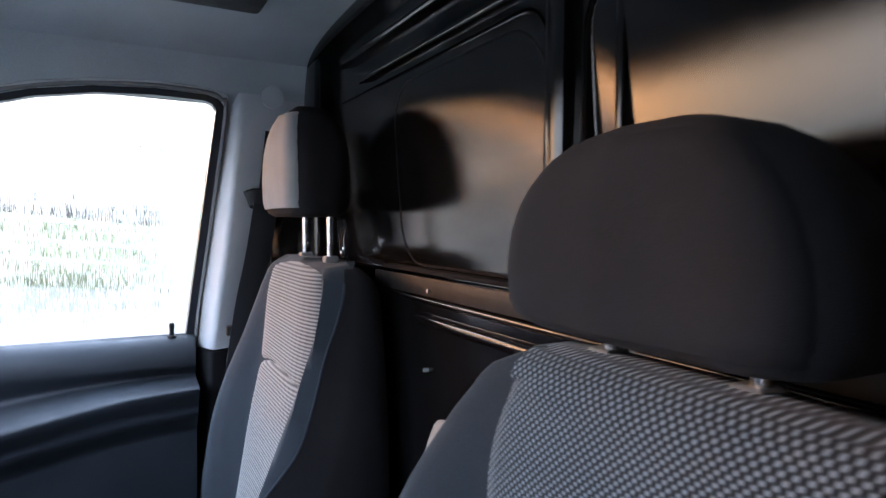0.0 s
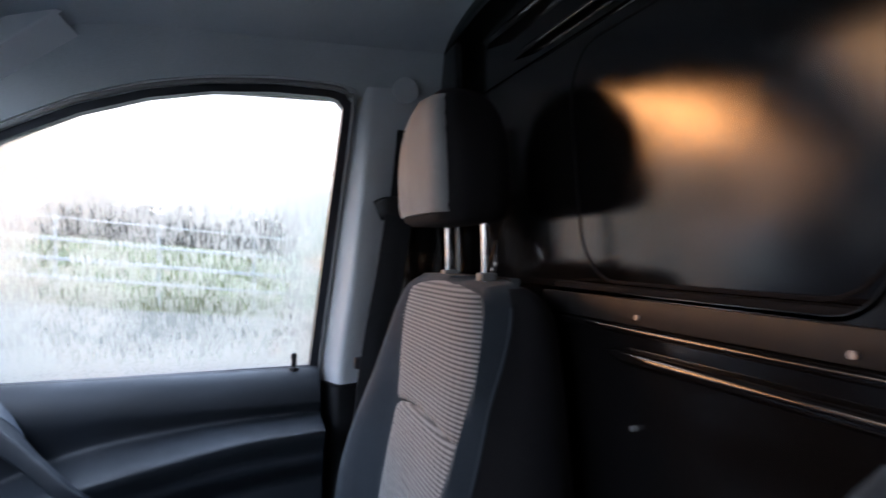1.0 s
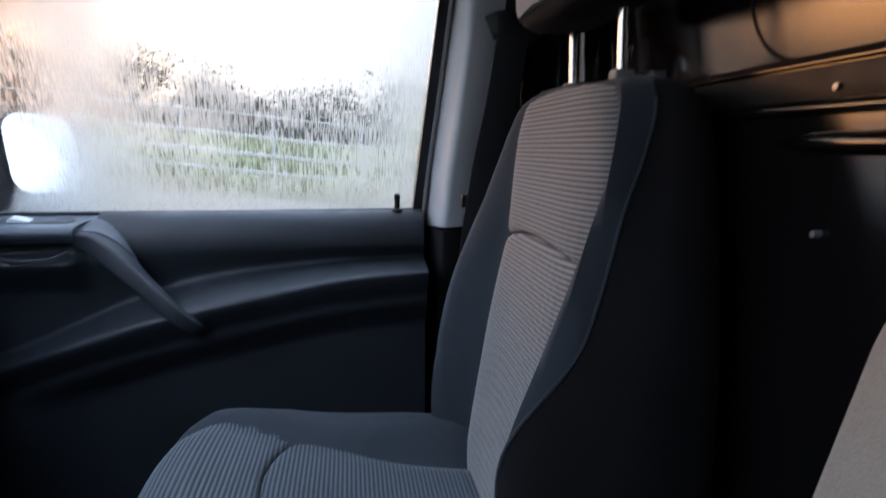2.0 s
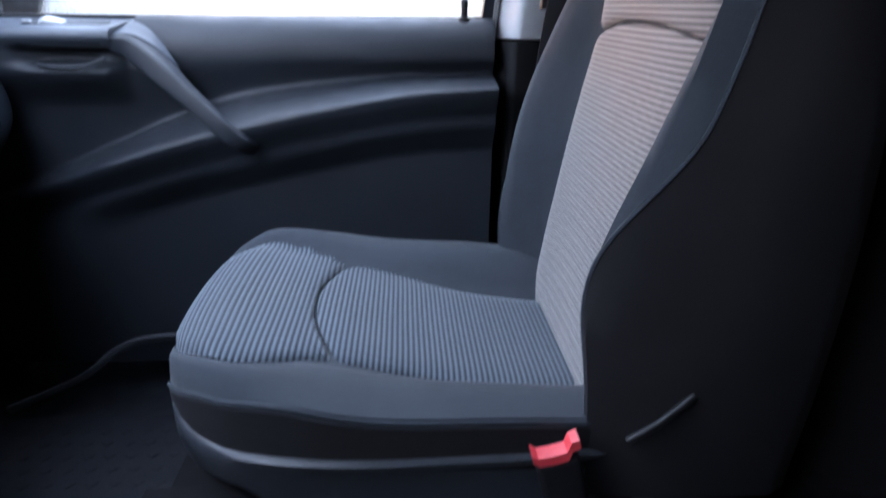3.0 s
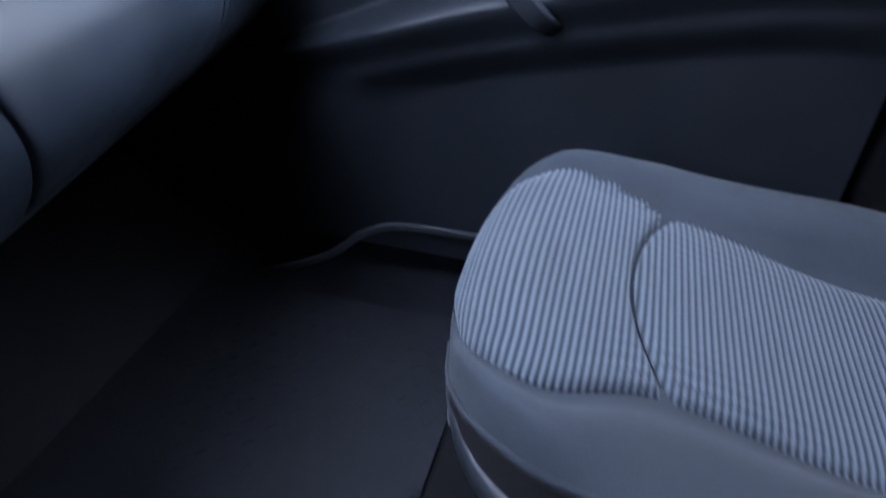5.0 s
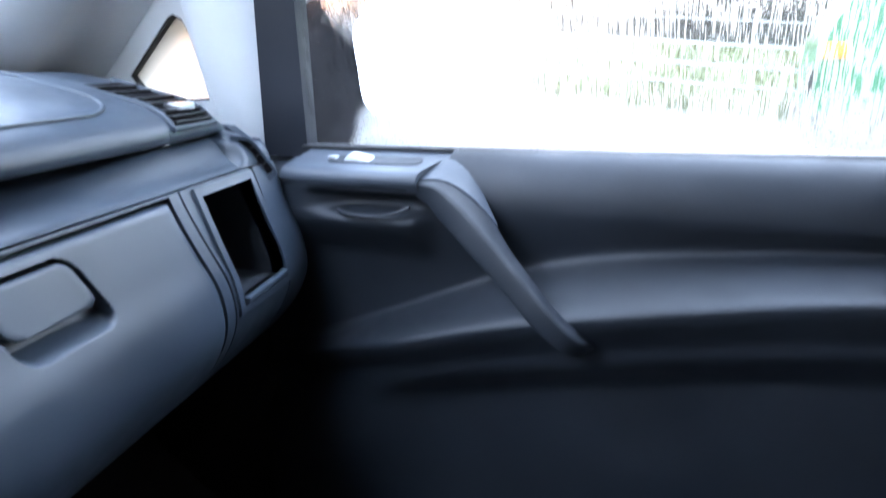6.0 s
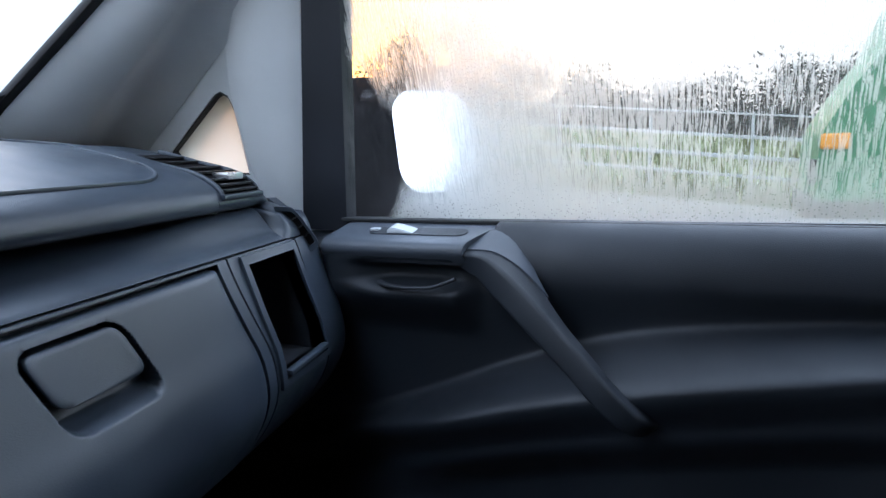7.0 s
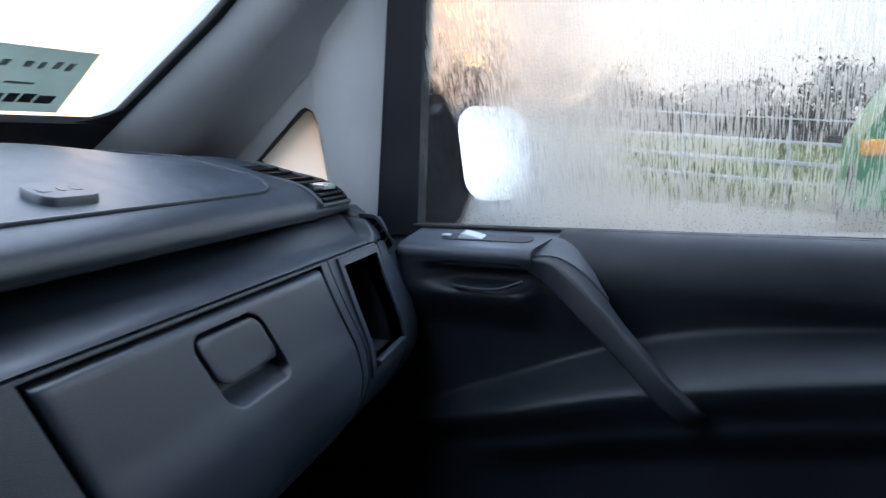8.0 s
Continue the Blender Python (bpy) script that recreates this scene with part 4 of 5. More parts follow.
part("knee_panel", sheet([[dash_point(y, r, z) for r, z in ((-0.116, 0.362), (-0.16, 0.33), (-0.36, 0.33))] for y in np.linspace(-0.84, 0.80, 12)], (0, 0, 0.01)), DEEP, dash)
# open pocket beside the glovebox
pk = [[dash_point(y, face(SLOT[3]) - 0.13 * k, z) for y, z in ((SLOT[0], SLOT[2]), (SLOT[1], SLOT[2]), (SLOT[1], SLOT[3]), (SLOT[0], SLOT[3]))] for k in (0.0, 1.0)]
pk[0] = [dash_point(y, face(z) - 0.002, z) for y, z in ((SLOT[0], SLOT[2]), (SLOT[1], SLOT[2]), (SLOT[1], SLOT[3]), (SLOT[0], SLOT[3]))]
bm = loft(pk, cap=False)
bm.faces.new(list(bm.verts)[-4:])
part("pocket", bm, GRIP, dash, smooth=0)
part("pocket_lip", sweep([dash_point(SLOT[0] + 0.002, face(0.539) + 0.004, 0.539), dash_point(SLOT[1] - 0.002, face(0.539) + 0.002, 0.539)], round_rect(0.010, 0.006, 0.002, 2), (1, 0, 0)), DASH, dash)


def border(y0, y1, z0, z1, w, proud, name, mat):
    ys_, zs_ = [y0 - w, y0, y1, y1 + w], [z0 - w, z0, z1, z1 + w]
    zf = sorted(set(zs_) | set(np.linspace(z0, z1, 8)))
    g = [[dash_point(y, face(z) + proud, z) for z in zf] for y in ys_]
    return part(name, sheet(g, (-0.012, 0, 0), lambda i, j: not (i == 1 and zs_[1] - 1e-6 <= zf[j] and zf[j + 1] <= zs_[2] + 1e-6)), mat, dash, smooth=30)


border(SLOT[0], SLOT[1], SLOT[2], SLOT[3] - 0.0, 0.009, 0.004, "pocket_frame", DASH)

HANDLE = (0.4085, 0.6155)


def on_handle(y, z):
    """Place on the handle's own slanted axes."""
    return y - HANDLE[0] + 0.36 * (z - HANDLE[1]), z - HANDLE[1]


def dish(y, z):
    """Depth of the rounded hollow round the handle, running out at its foot."""
    u, v = on_handle(y, z)
    qx, qz = abs(u) - 0.0460 + 0.017, abs(v) - 0.0320 + 0.017
    d = math.hypot(max(qx, 0), max(qz, 0)) + min(max(qx, qz), 0) - 0.017
    return 0.019 * ease(0, 1, (0.0006 - d) / 0.0028) * ease(0.0, 1, (v + 0.0335) / 0.013)


def lid_rel(y, z):
    edge = 0.003 * (max(0, abs((y - 0.402) / 0.175)) ** 70 + (abs((z - 0.55) / 0.1055)) ** 70)
    return face(z) + 0.003 - edge


lid_y = sorted(set(np.linspace(0.227, 0.577, 60)) | set(np.linspace(0.345, 0.478, 110)) | {0.2285, 0.230, 0.574, 0.5755})
lid_z = sorted(set(np.linspace(0.445, 0.6555, 46)) | set(np.linspace(0.580, 0.648, 62)) | {0.6545, 0.6535})
lid = part("glovebox_lid", sheet([[dash_point(slant(y, z), lid_rel(y, z) - dish(y, z), z) for z in lid_z] for y in lid_y], (-0.012, 0, 0)), DASH, dash, smooth=60)


def paddle():
    loop = round_rect(0.0825, 0.0385, 0.010, 6)
    rings = []
    for k, d in ((0.96, -0.0195), (0.97, -0.0060), (1.0, -0.0045), (1.0, -0.0012), (0.985, 0.0), (0.95, 0.0006), (0.8, 0.0006), (0.6, 0.0006), (0.4, 0.0006), (0.2, 0.0006), (0.05, 0.0006)):
        ring = []
        for u, v in loop:
            z = HANDLE[1] + 0.0085 + v * k
            y = HANDLE[0] + u * k - 0.36 * (z - HANDLE[1])
            ring.append(dash_point(slant(y, z), lid_rel(y, z) + d, z))
        rings.append(ring)
    return loft(rings)


part("handle", paddle(), DASH, lid, "flush glovebox handle paddle")

# raised inlay line on the pad and its badge
pad_curve = smoothed([(r, z, 0) for r, z in pad_profile], 5)
pad_r = np.array([p.x for p in pad_curve])[5:]
pad_z = np.array([p.y for p in pad_curve])[5:]


def pad_height(rel, y=0.9):
    return float(np.interp(-rel, -pad_r, pad_z)) + pad_raise(y, rel)


loop = []
for u, v in round_rect(0.42, 0.220, 0.055, 8):
    y, rel = 0.390 + u, -0.163 + v
    if u < -0.1:
        rel += 0.03 * (-(u + 0.1)) / 0.1 * (1 if v < 0 else 0)
    loop.append(dash_point(y, rel, pad_height(rel, y) + 0.0005))
part("inlay_line", sweep(loop + loop[:1], round_rect(0.004, 0.004, 0.001, 2), (0, 0, 1)), DASH, dash)
BADGE = (0.327, -0.086)


def on_pad(u, v, h):
    y, rel = BADGE[0] + u, BADGE[1] + v
    return dash_point(y, rel, pad_height(rel, y) + h)


badge = part("badge", loft([[on_pad(u * k + 0.15 * v, v * k, h) for u, v in round_rect(0.053, 0.032, 0.012, 5)] for k, h in ((1.0, -0.002), (1.0, 0.0045), (0.95, 0.0065), (0.6, 0.0068))]), DASH, dash, "raised oval badge with embossed marks")
for du, w in ((-0.014, 0.011), (0.001, 0.007), (0.014, 0.010)):
    part("badge_mark", loft([[on_pad(du + a, b, h) for a, b in round_rect(w, 0.009, 0.003, 4)] for h in (0.0055, 0.0072)]), DASH, badge, smooth=30)

# end cap of the dash with the side air vent and the small demister grille
end_profile = [(-0.040, 0.7035), (-0.030, 0.708), (-0.028, 0.716), (-0.038, 0.730), (-0.066, 0.7435), (-0.12, 0.755), (-0.18, 0.769), (-0.25, 0.780), (-0.32, 0.782), (-0.40, 0.77)]
end_curve = smoothed([(r, z, 0) for r, z in end_profile], 5)


def end_drop(y):
    return -0.6 * max(0, y - 0.728) ** 1.3 * 2.2


part("end_cap", sheet([[dash_point(y, p.x - 0.25 * max(0, y - 0.70), p.y + end_drop(y)) for p in end_curve] for y in (0.6325, 0.640, 0.66, 0.68, 0.70, 0.715, 0.73, 0.745, 0.757, 0.766)], (-0.025, 0, -0.003)), DASH, dash, smooth=60)
vent = part("air_vent", sheet([[dash_point(y, p.x, p.y + 0.0012) for p in end_curve[12:30]] for y in (0.640, 0.712)], (0, 0, -0.002)), DEEP, dash, "black slatted side air vent")
for i in range(7):
    p = end_curve[13 + int(i * 2.4)]
    part("slat", sweep([dash_point(0.645, p.x, p.y + 0.0025), dash_point(0.709, p.x, p.y + 0.0025)], round_rect(0.003, 0.011, 0.001, 2), (0, 0, 1)), BLACKP, vent)
for y in (0.641, 0.713):
    part("vent_rim", sweep([dash_point(y, p.x, p.y + 0.0015) for p in end_curve[11:31]], round_rect(0.005, 0.007, 0.002, 2), (0, 1, 0)), DASH, vent)
part("vent_rim", sweep([dash_point(y, end_curve[11].x, end_curve[11].y + 0.0015) for y in (0.638, 0.716)], round_rect(0.006, 0.010, 0.002, 2), (0, 0, 1)), DASH, vent)
p = end_curve[17]
part("vent_tab", moved(box((-0.012, -0.012, -0.002), (0.012, 0.012, 0.006), 0.002), Matrix.Translation(dash_point(0.678, p.x, p.y + 0.004))), STEEL, vent, "bright vent thumb tab")
for y in (0.636,):
    p = end_curve[10]
    part("vent_wheel", moved(rod((0, -0.004, 0), (0, 0.004, 0), 0.012, 14), Matrix.Translation(dash_point(y + 0.001, p.x - 0.02, p.y - 0.004))), CHROME, vent)

fas_up = [p for p in end_line[::-1] if p.x > -0.074]
fas_z, fas_r = [p.y for p in fas_up], [p.x for p in fas_up]
side_rows = []
for z in np.linspace(0.36, 0.7065, 18):
    base = plan(0.806) + (face(z) if z < 0.6625 else float(np.interp(z, fas_z, fas_r))) - 0.018
    side_rows.append([(base + 0.001, 0.8055, z), (base - 0.04, 0.807, z), (base - 0.13, 0.808, z)])
part("end_cheek", sheet(side_rows, (0, -0.015, 0)), DASH, dash, smooth=60)
part("vent_end", box((plan(0.735) - 0.120, 0.716, 0.672), (plan(0.735) - 0.052, 0.752, 0.722), 0.010, 3), DASH, dash)
# added block: near-black colour stands in for the shade in the hollow dashboard
part("inner_wall", box((-1.26, 0.60, 0.45), (-1.085, 0.765, 0.712), 0), DEEP, dash, "added near-black block standing in for shade inside the dashboard")
# demister outlet, a tall slanted frame on the end of the dash
outlet = [Vector(p) for p in ((-0.998, 0.735, 0.703), (-0.977, 0.753, 0.699), (-0.961, 0.781, 0.651), (-0.971, 0.769, 0.640))]
facing = (outlet[1] - outlet[0]).cross(outlet[3] - outlet[0]).normalized()
facing *= 1 if facing.x > 0 else -1


def on_outlet(u, v, w):
    a, b = outlet[0].lerp(outlet[1], u + 0.5), outlet[3].lerp(outlet[2], u + 0.5)
    return b.lerp(a, v + 0.5) + facing * (0.004 + w)


grille = part("demister_outlet", plate(round_rect(1.0, 1.0, 0.22, 5), [[(0.66 * u, 0.80 * v) for u, v in round_rect(1.0, 1.0, 0.22, 5)]], on_outlet, -0.006), DASH, dash, "small slanted demister outlet")
part("outlet_mesh", plate([(0.70 * u, 0.84 * v) for u, v in round_rect(1.0, 1.0, 0.22, 5)], [], lambda u, v, w: on_outlet(u, v, w - 0.004), -0.002), DEEP, grille)
for v in (-0.2, 0.0, 0.2):
    part("outlet_bar", sweep([on_outlet(-0.34, v - 0.06, -0.003), on_outlet(0.34, v + 0.06, -0.003)], round_rect(0.0016, 0.0016, 0.0004, 2)), BLACKP, grille)

# paper slip behind the windscreen, its writing reduced to bars
slip = thing("paper_slip", "pale green paper slip with writing behind windscreen", "paper")
part("slip_sheet", sheet([[ws_point(s, y, -0.006) for s in (0.085, 0.225)] for y in (0.38, 0.575)], (0.0, 0, -0.001)), PAPER, slip, smooth=0)
pen = random.Random(8)
for s, y0, y1, h, size, gap, tone in ((0.108, 0.395, 0.562, 0.022, 0.017, 0.003, INK), (0.150, 0.49, 0.545, 0.005, 0.026, 0.002, FADED), (0.186, 0.395, 0.560, 0.015, 0.008, 0.011, FADED)):
    y = y0
    while y < y1 - size:
        w = size * pen.uniform(0.7, 1.25)
        low, high = s + h * pen.uniform(-0.1, 0.15), s + h * pen.uniform(0.8, 1.15)
        part("ink_bar", sheet([[ws_point(low, y, -0.0085), ws_point(high, y + 0.002, -0.0085)], [ws_point(low, y + w, -0.0085), ws_point(high, y + w + 0.002, -0.0085)]], (0, 0, -0.0006)), tone, slip, smooth=0)
        y += w + gap * pen.uniform(0.5, 1.6)

# ---- floor mat and sill ----
mat_thing = thing("floor_mat", "dark studded rubber footwell mat", "floor mat")
outline = [(p[0] - 0.93, p[1] + 0.46) for p in round_rect(0.62, 0.50, 0.06, 5)]
part("mat_sheet", plate(outline, [], lambda u, v, w: (u, v, 0.001 + w), 0.008), MAT, mat_thing)
stud = box((-0.007, -0.007, 0.008), (0.007, 0.007, 0.0098), 0)
stud_me = bpy.data.meshes.new("stud")
stud.to_mesh(stud_me)
stud.free()
stud_me.materials.append(MAT)
for i in range(12):
    for j in range(14):
        o = new("stud", stud_me)
        o.parent = mat_thing
        o.matrix_basis = pose(-1.02 + i * 0.034 + (j % 2) * 0.017, 0.25 + j * 0.032, 0.0, 0, 0, 45)
sill = part("sill_trim", sweep(smoothed([(-1.02, 0.72, 0.02), (-0.90, 0.745, 0.065), (-0.84, 0.775, 0.105), (-0.76, 0.795, 0.118), (-0.5, 0.80, 0.115), (-0.17, 0.80, 0.112)], 5), round_rect(0.008, 0.014, 0.003, 3), (0, 1, 0)), GRIP)
tagged(sill, "black plastic door sill trim beside the footwell", "sill trim", kind="structure")

# ---- seats ----
z_half = curve_at((0.26, 0.40, 0.60, 0.70, 0.787, 0.83, 0.855, 0.872), (0.225, 0.240, 0.240, 0.225, 0.207, 0.194, 0.174, 0.132))
z_insert_half = curve_at((0.26, 0.33, 0.50, 0.67, 0.80, 0.872), (0.175, 0.172, 0.152, 0.136, 0.146, 0.125))
z_front = curve_at((0.26, 0.33, 0.45, 0.59, 0.664, 0.77, 0.83, 0.860, 0.872), (-0.128, -0.122, -0.108, -0.088, -0.074, -0.061, -0.053, -0.043, -0.028))
z_prot = curve_at((0.26, 0.38, 0.48, 0.59, 0.67, 0.76, 0.83, 0.872), (0.035, 0.062, 0.066, 0.058, 0.044, 0.020, 0.006, 0.0))


z_aisle = curve_at((0.26, 0.36, 0.50, 0.67, 0.80, 0.872), (0.028, 0.027, 0.033, 0.045, 0.038, 0.024))


def insert_edge(y, z):
    """Half width of the cloth middle on that side of the backrest."""
    return z_insert_half(z) + (z_aisle(z) if y < 0 else 0.0)


aisle_low = curve_at((0.26, 0.38, 0.46, 0.60, 0.872), (0.62, 0.70, 0.95, 0.74, 0.70))
z_crown = curve_at((0.26, 0.42, 0.52, 0.60, 0.70, 0.80, 0.872), (0.0, 0.0, 0.001, 0.004, 0.009, 0.012, 0.008))


def back_x(y, z):
    """The backrest's front; its aisle flank is lower and falls away."""
    w, wi = z_half(z), insert_edge(y, z)
    xi, pr = z_front(z), z_prot(z)
    t = (abs(y) - wi) / (w - wi)
    if y < 0:
        xi += z_crown(z) * max(0.0, min(1.0, (abs(y) / wi - 0.5) / 0.5)) ** 2
        pr *= aisle_low(z)
    if t <= 0:
        return xi
    if t < 0.6:
        return xi - pr * math.sin(t / 0.6 * math.pi / 2)
    s = (t - 0.6) / 0.4
    return xi - pr + (0.045 + pr) * (1 - math.cos(min(1, s) * math.pi / 2))


x_top = curve_at((-0.578, -0.572, -0.560, -0.535, -0.48, -0.395, -0.25, -0.08), (0.318, 0.337, 0.354, 0.366, 0.360, 0.342, 0.310, 0.294))
x_half = curve_at((-0.578, -0.574, -0.566, -0.552, -0.53, -0.50, -0.45, -0.25, -0.08), (0.050, 0.092, 0.129, 0.160, 0.187, 0.204, 0.218, 0.226, 0.215))
x_insert_half = curve_at((-0.578, -0.566, -0.552, -0.53, -0.40, -0.25, -0.08), (0.038, 0.104, 0.132, 0.150, 0.133, 0.129, 0.118))


def askew(bm):
    """The cushion's front swings a little towards the door."""
    for v in bm.verts:
        k = ease(0, 1, (-0.46 - v.co.x) / 0.11)
        v.co.x -= 0.010 * k * max(0, 1 - ((v.co.y - 0.035) / 0.14) ** 2)
        v.co.y += 0.018 * k
    return bm


prof_x = np.linspace(-0.578, -0.07, 500)
prof_z = np.array([x_top(x) for x in prof_x])
prof_s = np.concatenate([[0.0], np.cumsum(np.hypot(np.diff(prof_x), np.diff(prof_z)))])


def arc(x):
    """Length along the cushion's top from its front."""
    return float(np.interp(x, prof_x, prof_s))


def arc_x(d):
    return float(np.interp(d, prof_s, prof_x))


def arc_way(d):
    """Direction of the cushion's top at that length."""
    x0, x1 = arc_x(d - 0.003), arc_x(d + 0.003)
    v = Vector((x1 - x0, x_top(x1) - x_top(x0))).normalized()
    return v.x, v.y


# where the cushion's cloth middle lies across the seat
middle = curve_at((-0.60, -0.55, -0.50, -0.42, -0.34, -0.25, -0.08), (0.0, 0.006, 0.017, 0.026, 0.022, 0.012, 0.0))


def cushion_z(y, x):
    y = y - middle(x) * max(0.0, 1 - (abs(y) / 0.23) ** 2)
    w, wi = x_half(x), x_insert_half(x)
    t = max(0, (abs(y) - wi) / (w - wi))
    top = x_top(x) + (0.026 + ease(0, 0.024, (x + 0.40) / 0.20)) * math.sin(min(1, t / 0.65) * math.pi / 2) * ease(0.15, 1, (x + 0.58) / 0.12)
    if t > 0.65:
        top -= ease(0.046, 0.004, (x + 0.565) / 0.16) * ((t - 0.65) / 0.35) ** 2
    return top


def headrest(parent, z0, front_mat, tall=1.0):
    """A rounded block on two chrome rods."""
    rings = []
    levels = ((0.0, 0.84, 0.70), (0.005, 0.93, 0.88), (0.016, 0.985, 0.97), (0.045, 1.0, 1.0), (0.070, 0.96, 1.0), (0.090, 0.89, 0.97), (0.108, 0.78, 0.90), (0.124, 0.64, 0.78), (0.136, 0.47, 0.60), (0.143, 0.28, 0.36), (0.145, 0.12, 0.15))
    for h, ky, kx in levels:
        rings.append([(-0.022 + u * kx - 0.010 * (1 - abs(v) / 0.118) * (u < 0), v * ky, z0 + h * tall) for u, v in round_rect(0.112, 0.236, 0.040, 5)])
    body = part("headrest", loft(rings), SEATD if front_mat == HEADC else front_mat, parent, "padded headrest")
    pan = []
    for h in np.linspace(0.010, 0.132, 14):
        ky = float(np.interp(h, [l[0] for l in levels], [l[1] for l in levels]))
        kx = float(np.interp(h, [l[0] for l in levels], [l[2] for l in levels]))
        row = []
        for a in np.linspace(-1, 1, 25):
            v = a * 0.107
            u = -0.056 if abs(v) < 0.078 else -0.016 - 0.040 * math.sqrt(1 - ((abs(v) - 0.078) / 0.040) ** 2)
            row.append((-0.022 + u * kx - 0.010 * (1 - abs(v) / 0.118) - 0.003, v * ky * 1.012, z0 + h * tall))
        pan.append(row)
    part("headrest_front", sheet(pan, (0.008, 0, 0)), front_mat, body, "plain cloth front of the headrest", smooth=70)
    return body


def piping_y(sg, z):
    """Where the piping runs down that flank of the backrest."""
    wi, w = insert_edge(sg, z), z_half(z)
    low = ease(0.50, 0.83, (z - 0.42) / 0.20) if sg < 0 else 0.76
    return wi + (w - wi) * ease(low, 0.93, (z - 0.72) / 0.13)


def seat(name, cy, drop, label, fabric_back, rest_z, front_mat, bolt_side, narrow=1.0, wide=1.0):
    s = thing(name, label, "van seat")
    s.matrix_basis = pose(0, cy, drop) @ Matrix.Diagonal((1, wide, 1, 1))
    # backrest: rings from the bottom up
    rings = []
    for z in list(np.linspace(0.26, 0.83, 30)) + [0.843, 0.855, 0.864, 0.870, 0.8735]:
        zc = min(z, 0.872)
        w = z_half(zc)
        ys_ = [-w * math.sin(a) for a in np.linspace(math.pi / 2, -math.pi / 2, 33)]
        ring = [(back_x(y, zc) + (0.004 if abs(y) < insert_edge(y, zc) else 0), y, z) for y in ys_]
        xb = 0.052 - 0.03 * max(0, (z - 0.82) / 0.05) ** 2
        ring += [(xb * 0.5, w, z), (xb - 0.008, w - 0.012, z), (xb, w - 0.035, z), (xb, 0.0, z), (xb, -w + 0.035, z), (xb - 0.008, -w + 0.012, z), (xb * 0.5, -w, z)]
        rings.append(ring)
    part("backrest", loft(rings), SEATC, s, smooth=60)
    # black shell behind the piping
    rings = []
    for z in list(np.linspace(0.255, 0.83, 24)) + [0.843, 0.855, 0.862]:
        w = z_half(z)
        xb = 0.054 - 0.03 * max(0, (z - 0.82) / 0.05) ** 2
        flanks = []
        for sg in (1, -1):
            y0 = piping_y(sg, z)
            side = [y0 + (w - y0) * k for k in (0.0, 0.3, 0.6, 0.9)]
            outer = [(back_x(sg * y, z) - 0.0015, y + 0.001) for y in side] + [(back_x(sg * w, z), w + 0.002), (xb * 0.5, w + 0.003), (xb - 0.006, w - 0.008), (xb + 0.001, w - 0.032)]
            inner = [(xb - 0.006, w - 0.036), (xb - 0.014, w - 0.016), (xb * 0.4, w - 0.006), (back_x(sg * w, z) + 0.002, w - 0.006)] + [(back_x(sg * y, z) + 0.006, y - 0.004) for y in reversed(side)]
            flanks.append(([(x, sg * y, z) for x, y in outer], [(x, sg * y, z) for x, y in inner]))
        (op, ip), (on, inn) = flanks
        rings.append(op + on[::-1] + inn[::-1] + ip)
    part("back_shell", loft(rings), SEATD, s, "black side and rear shell of the backrest", smooth=60)
    # ribbed middle, in two pieces that meet on an arched seam
    def seam_z(a):
        return 0.664 + 0.016 * (1 - a * a)
    for lo, hi, nm in ((0, 1, "back_insert_lower"), (1, 2, "back_insert_upper")):
        rows = []
        n = 170 if lo == 0 else 96
        for k in range(n):
            row = []
            for a in np.linspace(-1, 1, 19):
                z0 = 0.275 if lo == 0 else seam_z(a) + 0.0022
                z1 = seam_z(a) - 0.0022 if lo == 0 else (0.866 if narrow == 1.0 else 0.872) - 0.012 * a * a
                z = z0 + (z1 - z0) * k / (n - 1)
                wi = insert_edge(a if narrow == 1.0 else 1, z) * narrow - 0.003
                sink = 0.009 * abs(a) ** 10 + 0.007 * math.exp(-k / 2.2) + 0.007 * math.exp(-(n - 1 - k) / 2.2)
                rib = 0.0011 * math.cos(2 * math.pi * z / RIB) * (narrow == 1.0)
                row.append((back_x(wi * a, z) - 0.008 + sink - rib, wi * a, z))
            rows.append(row)
        part(nm, sheet(rows, (0.010, 0, 0)), fabric_back, s, "pale ribbed cloth middle of the backrest", smooth=70)
    if narrow != 1.0:
        rows = [[(x, y, z - 0.006 * (abs(y) / 0.15) ** 4) for x, z in ((-0.053, 0.855), (-0.047, 0.866), (-0.034, 0.8745), (-0.012, 0.8775), (0.010, 0.877))] for y in np.linspace(-0.128, 0.128, 15)]
        part("top_panel", sheet(rows, (0.004, 0, -0.006)), fabric_back, s, "dotted cloth over the top of the backrest", smooth=60)
    for sg in (1, -1):
        line = []
        for z in np.linspace(0.30, 0.84, 40):
            y = piping_y(sg, z)
            line.append((back_x(sg * y, z) - 0.001, sg * y, z))
        part("piping", sweep(line, circle(0.0022, 6)), SEATC, s)
    # cushion
    rings = []
    for x in [-0.578, -0.575, -0.570, -0.562, -0.552] + list(np.linspace(-0.54, -0.07, 26)):
        w, wi = x_half(x), x_insert_half(x)
        ys_ = [w * math.sin(a) for a in np.linspace(-math.pi / 2, math.pi / 2, 33)]
        ring = [(x, y, cushion_z(y, x) - (0.004 if abs(y) < wi else 0)) for y in ys_]
        ze = cushion_z(w, x)
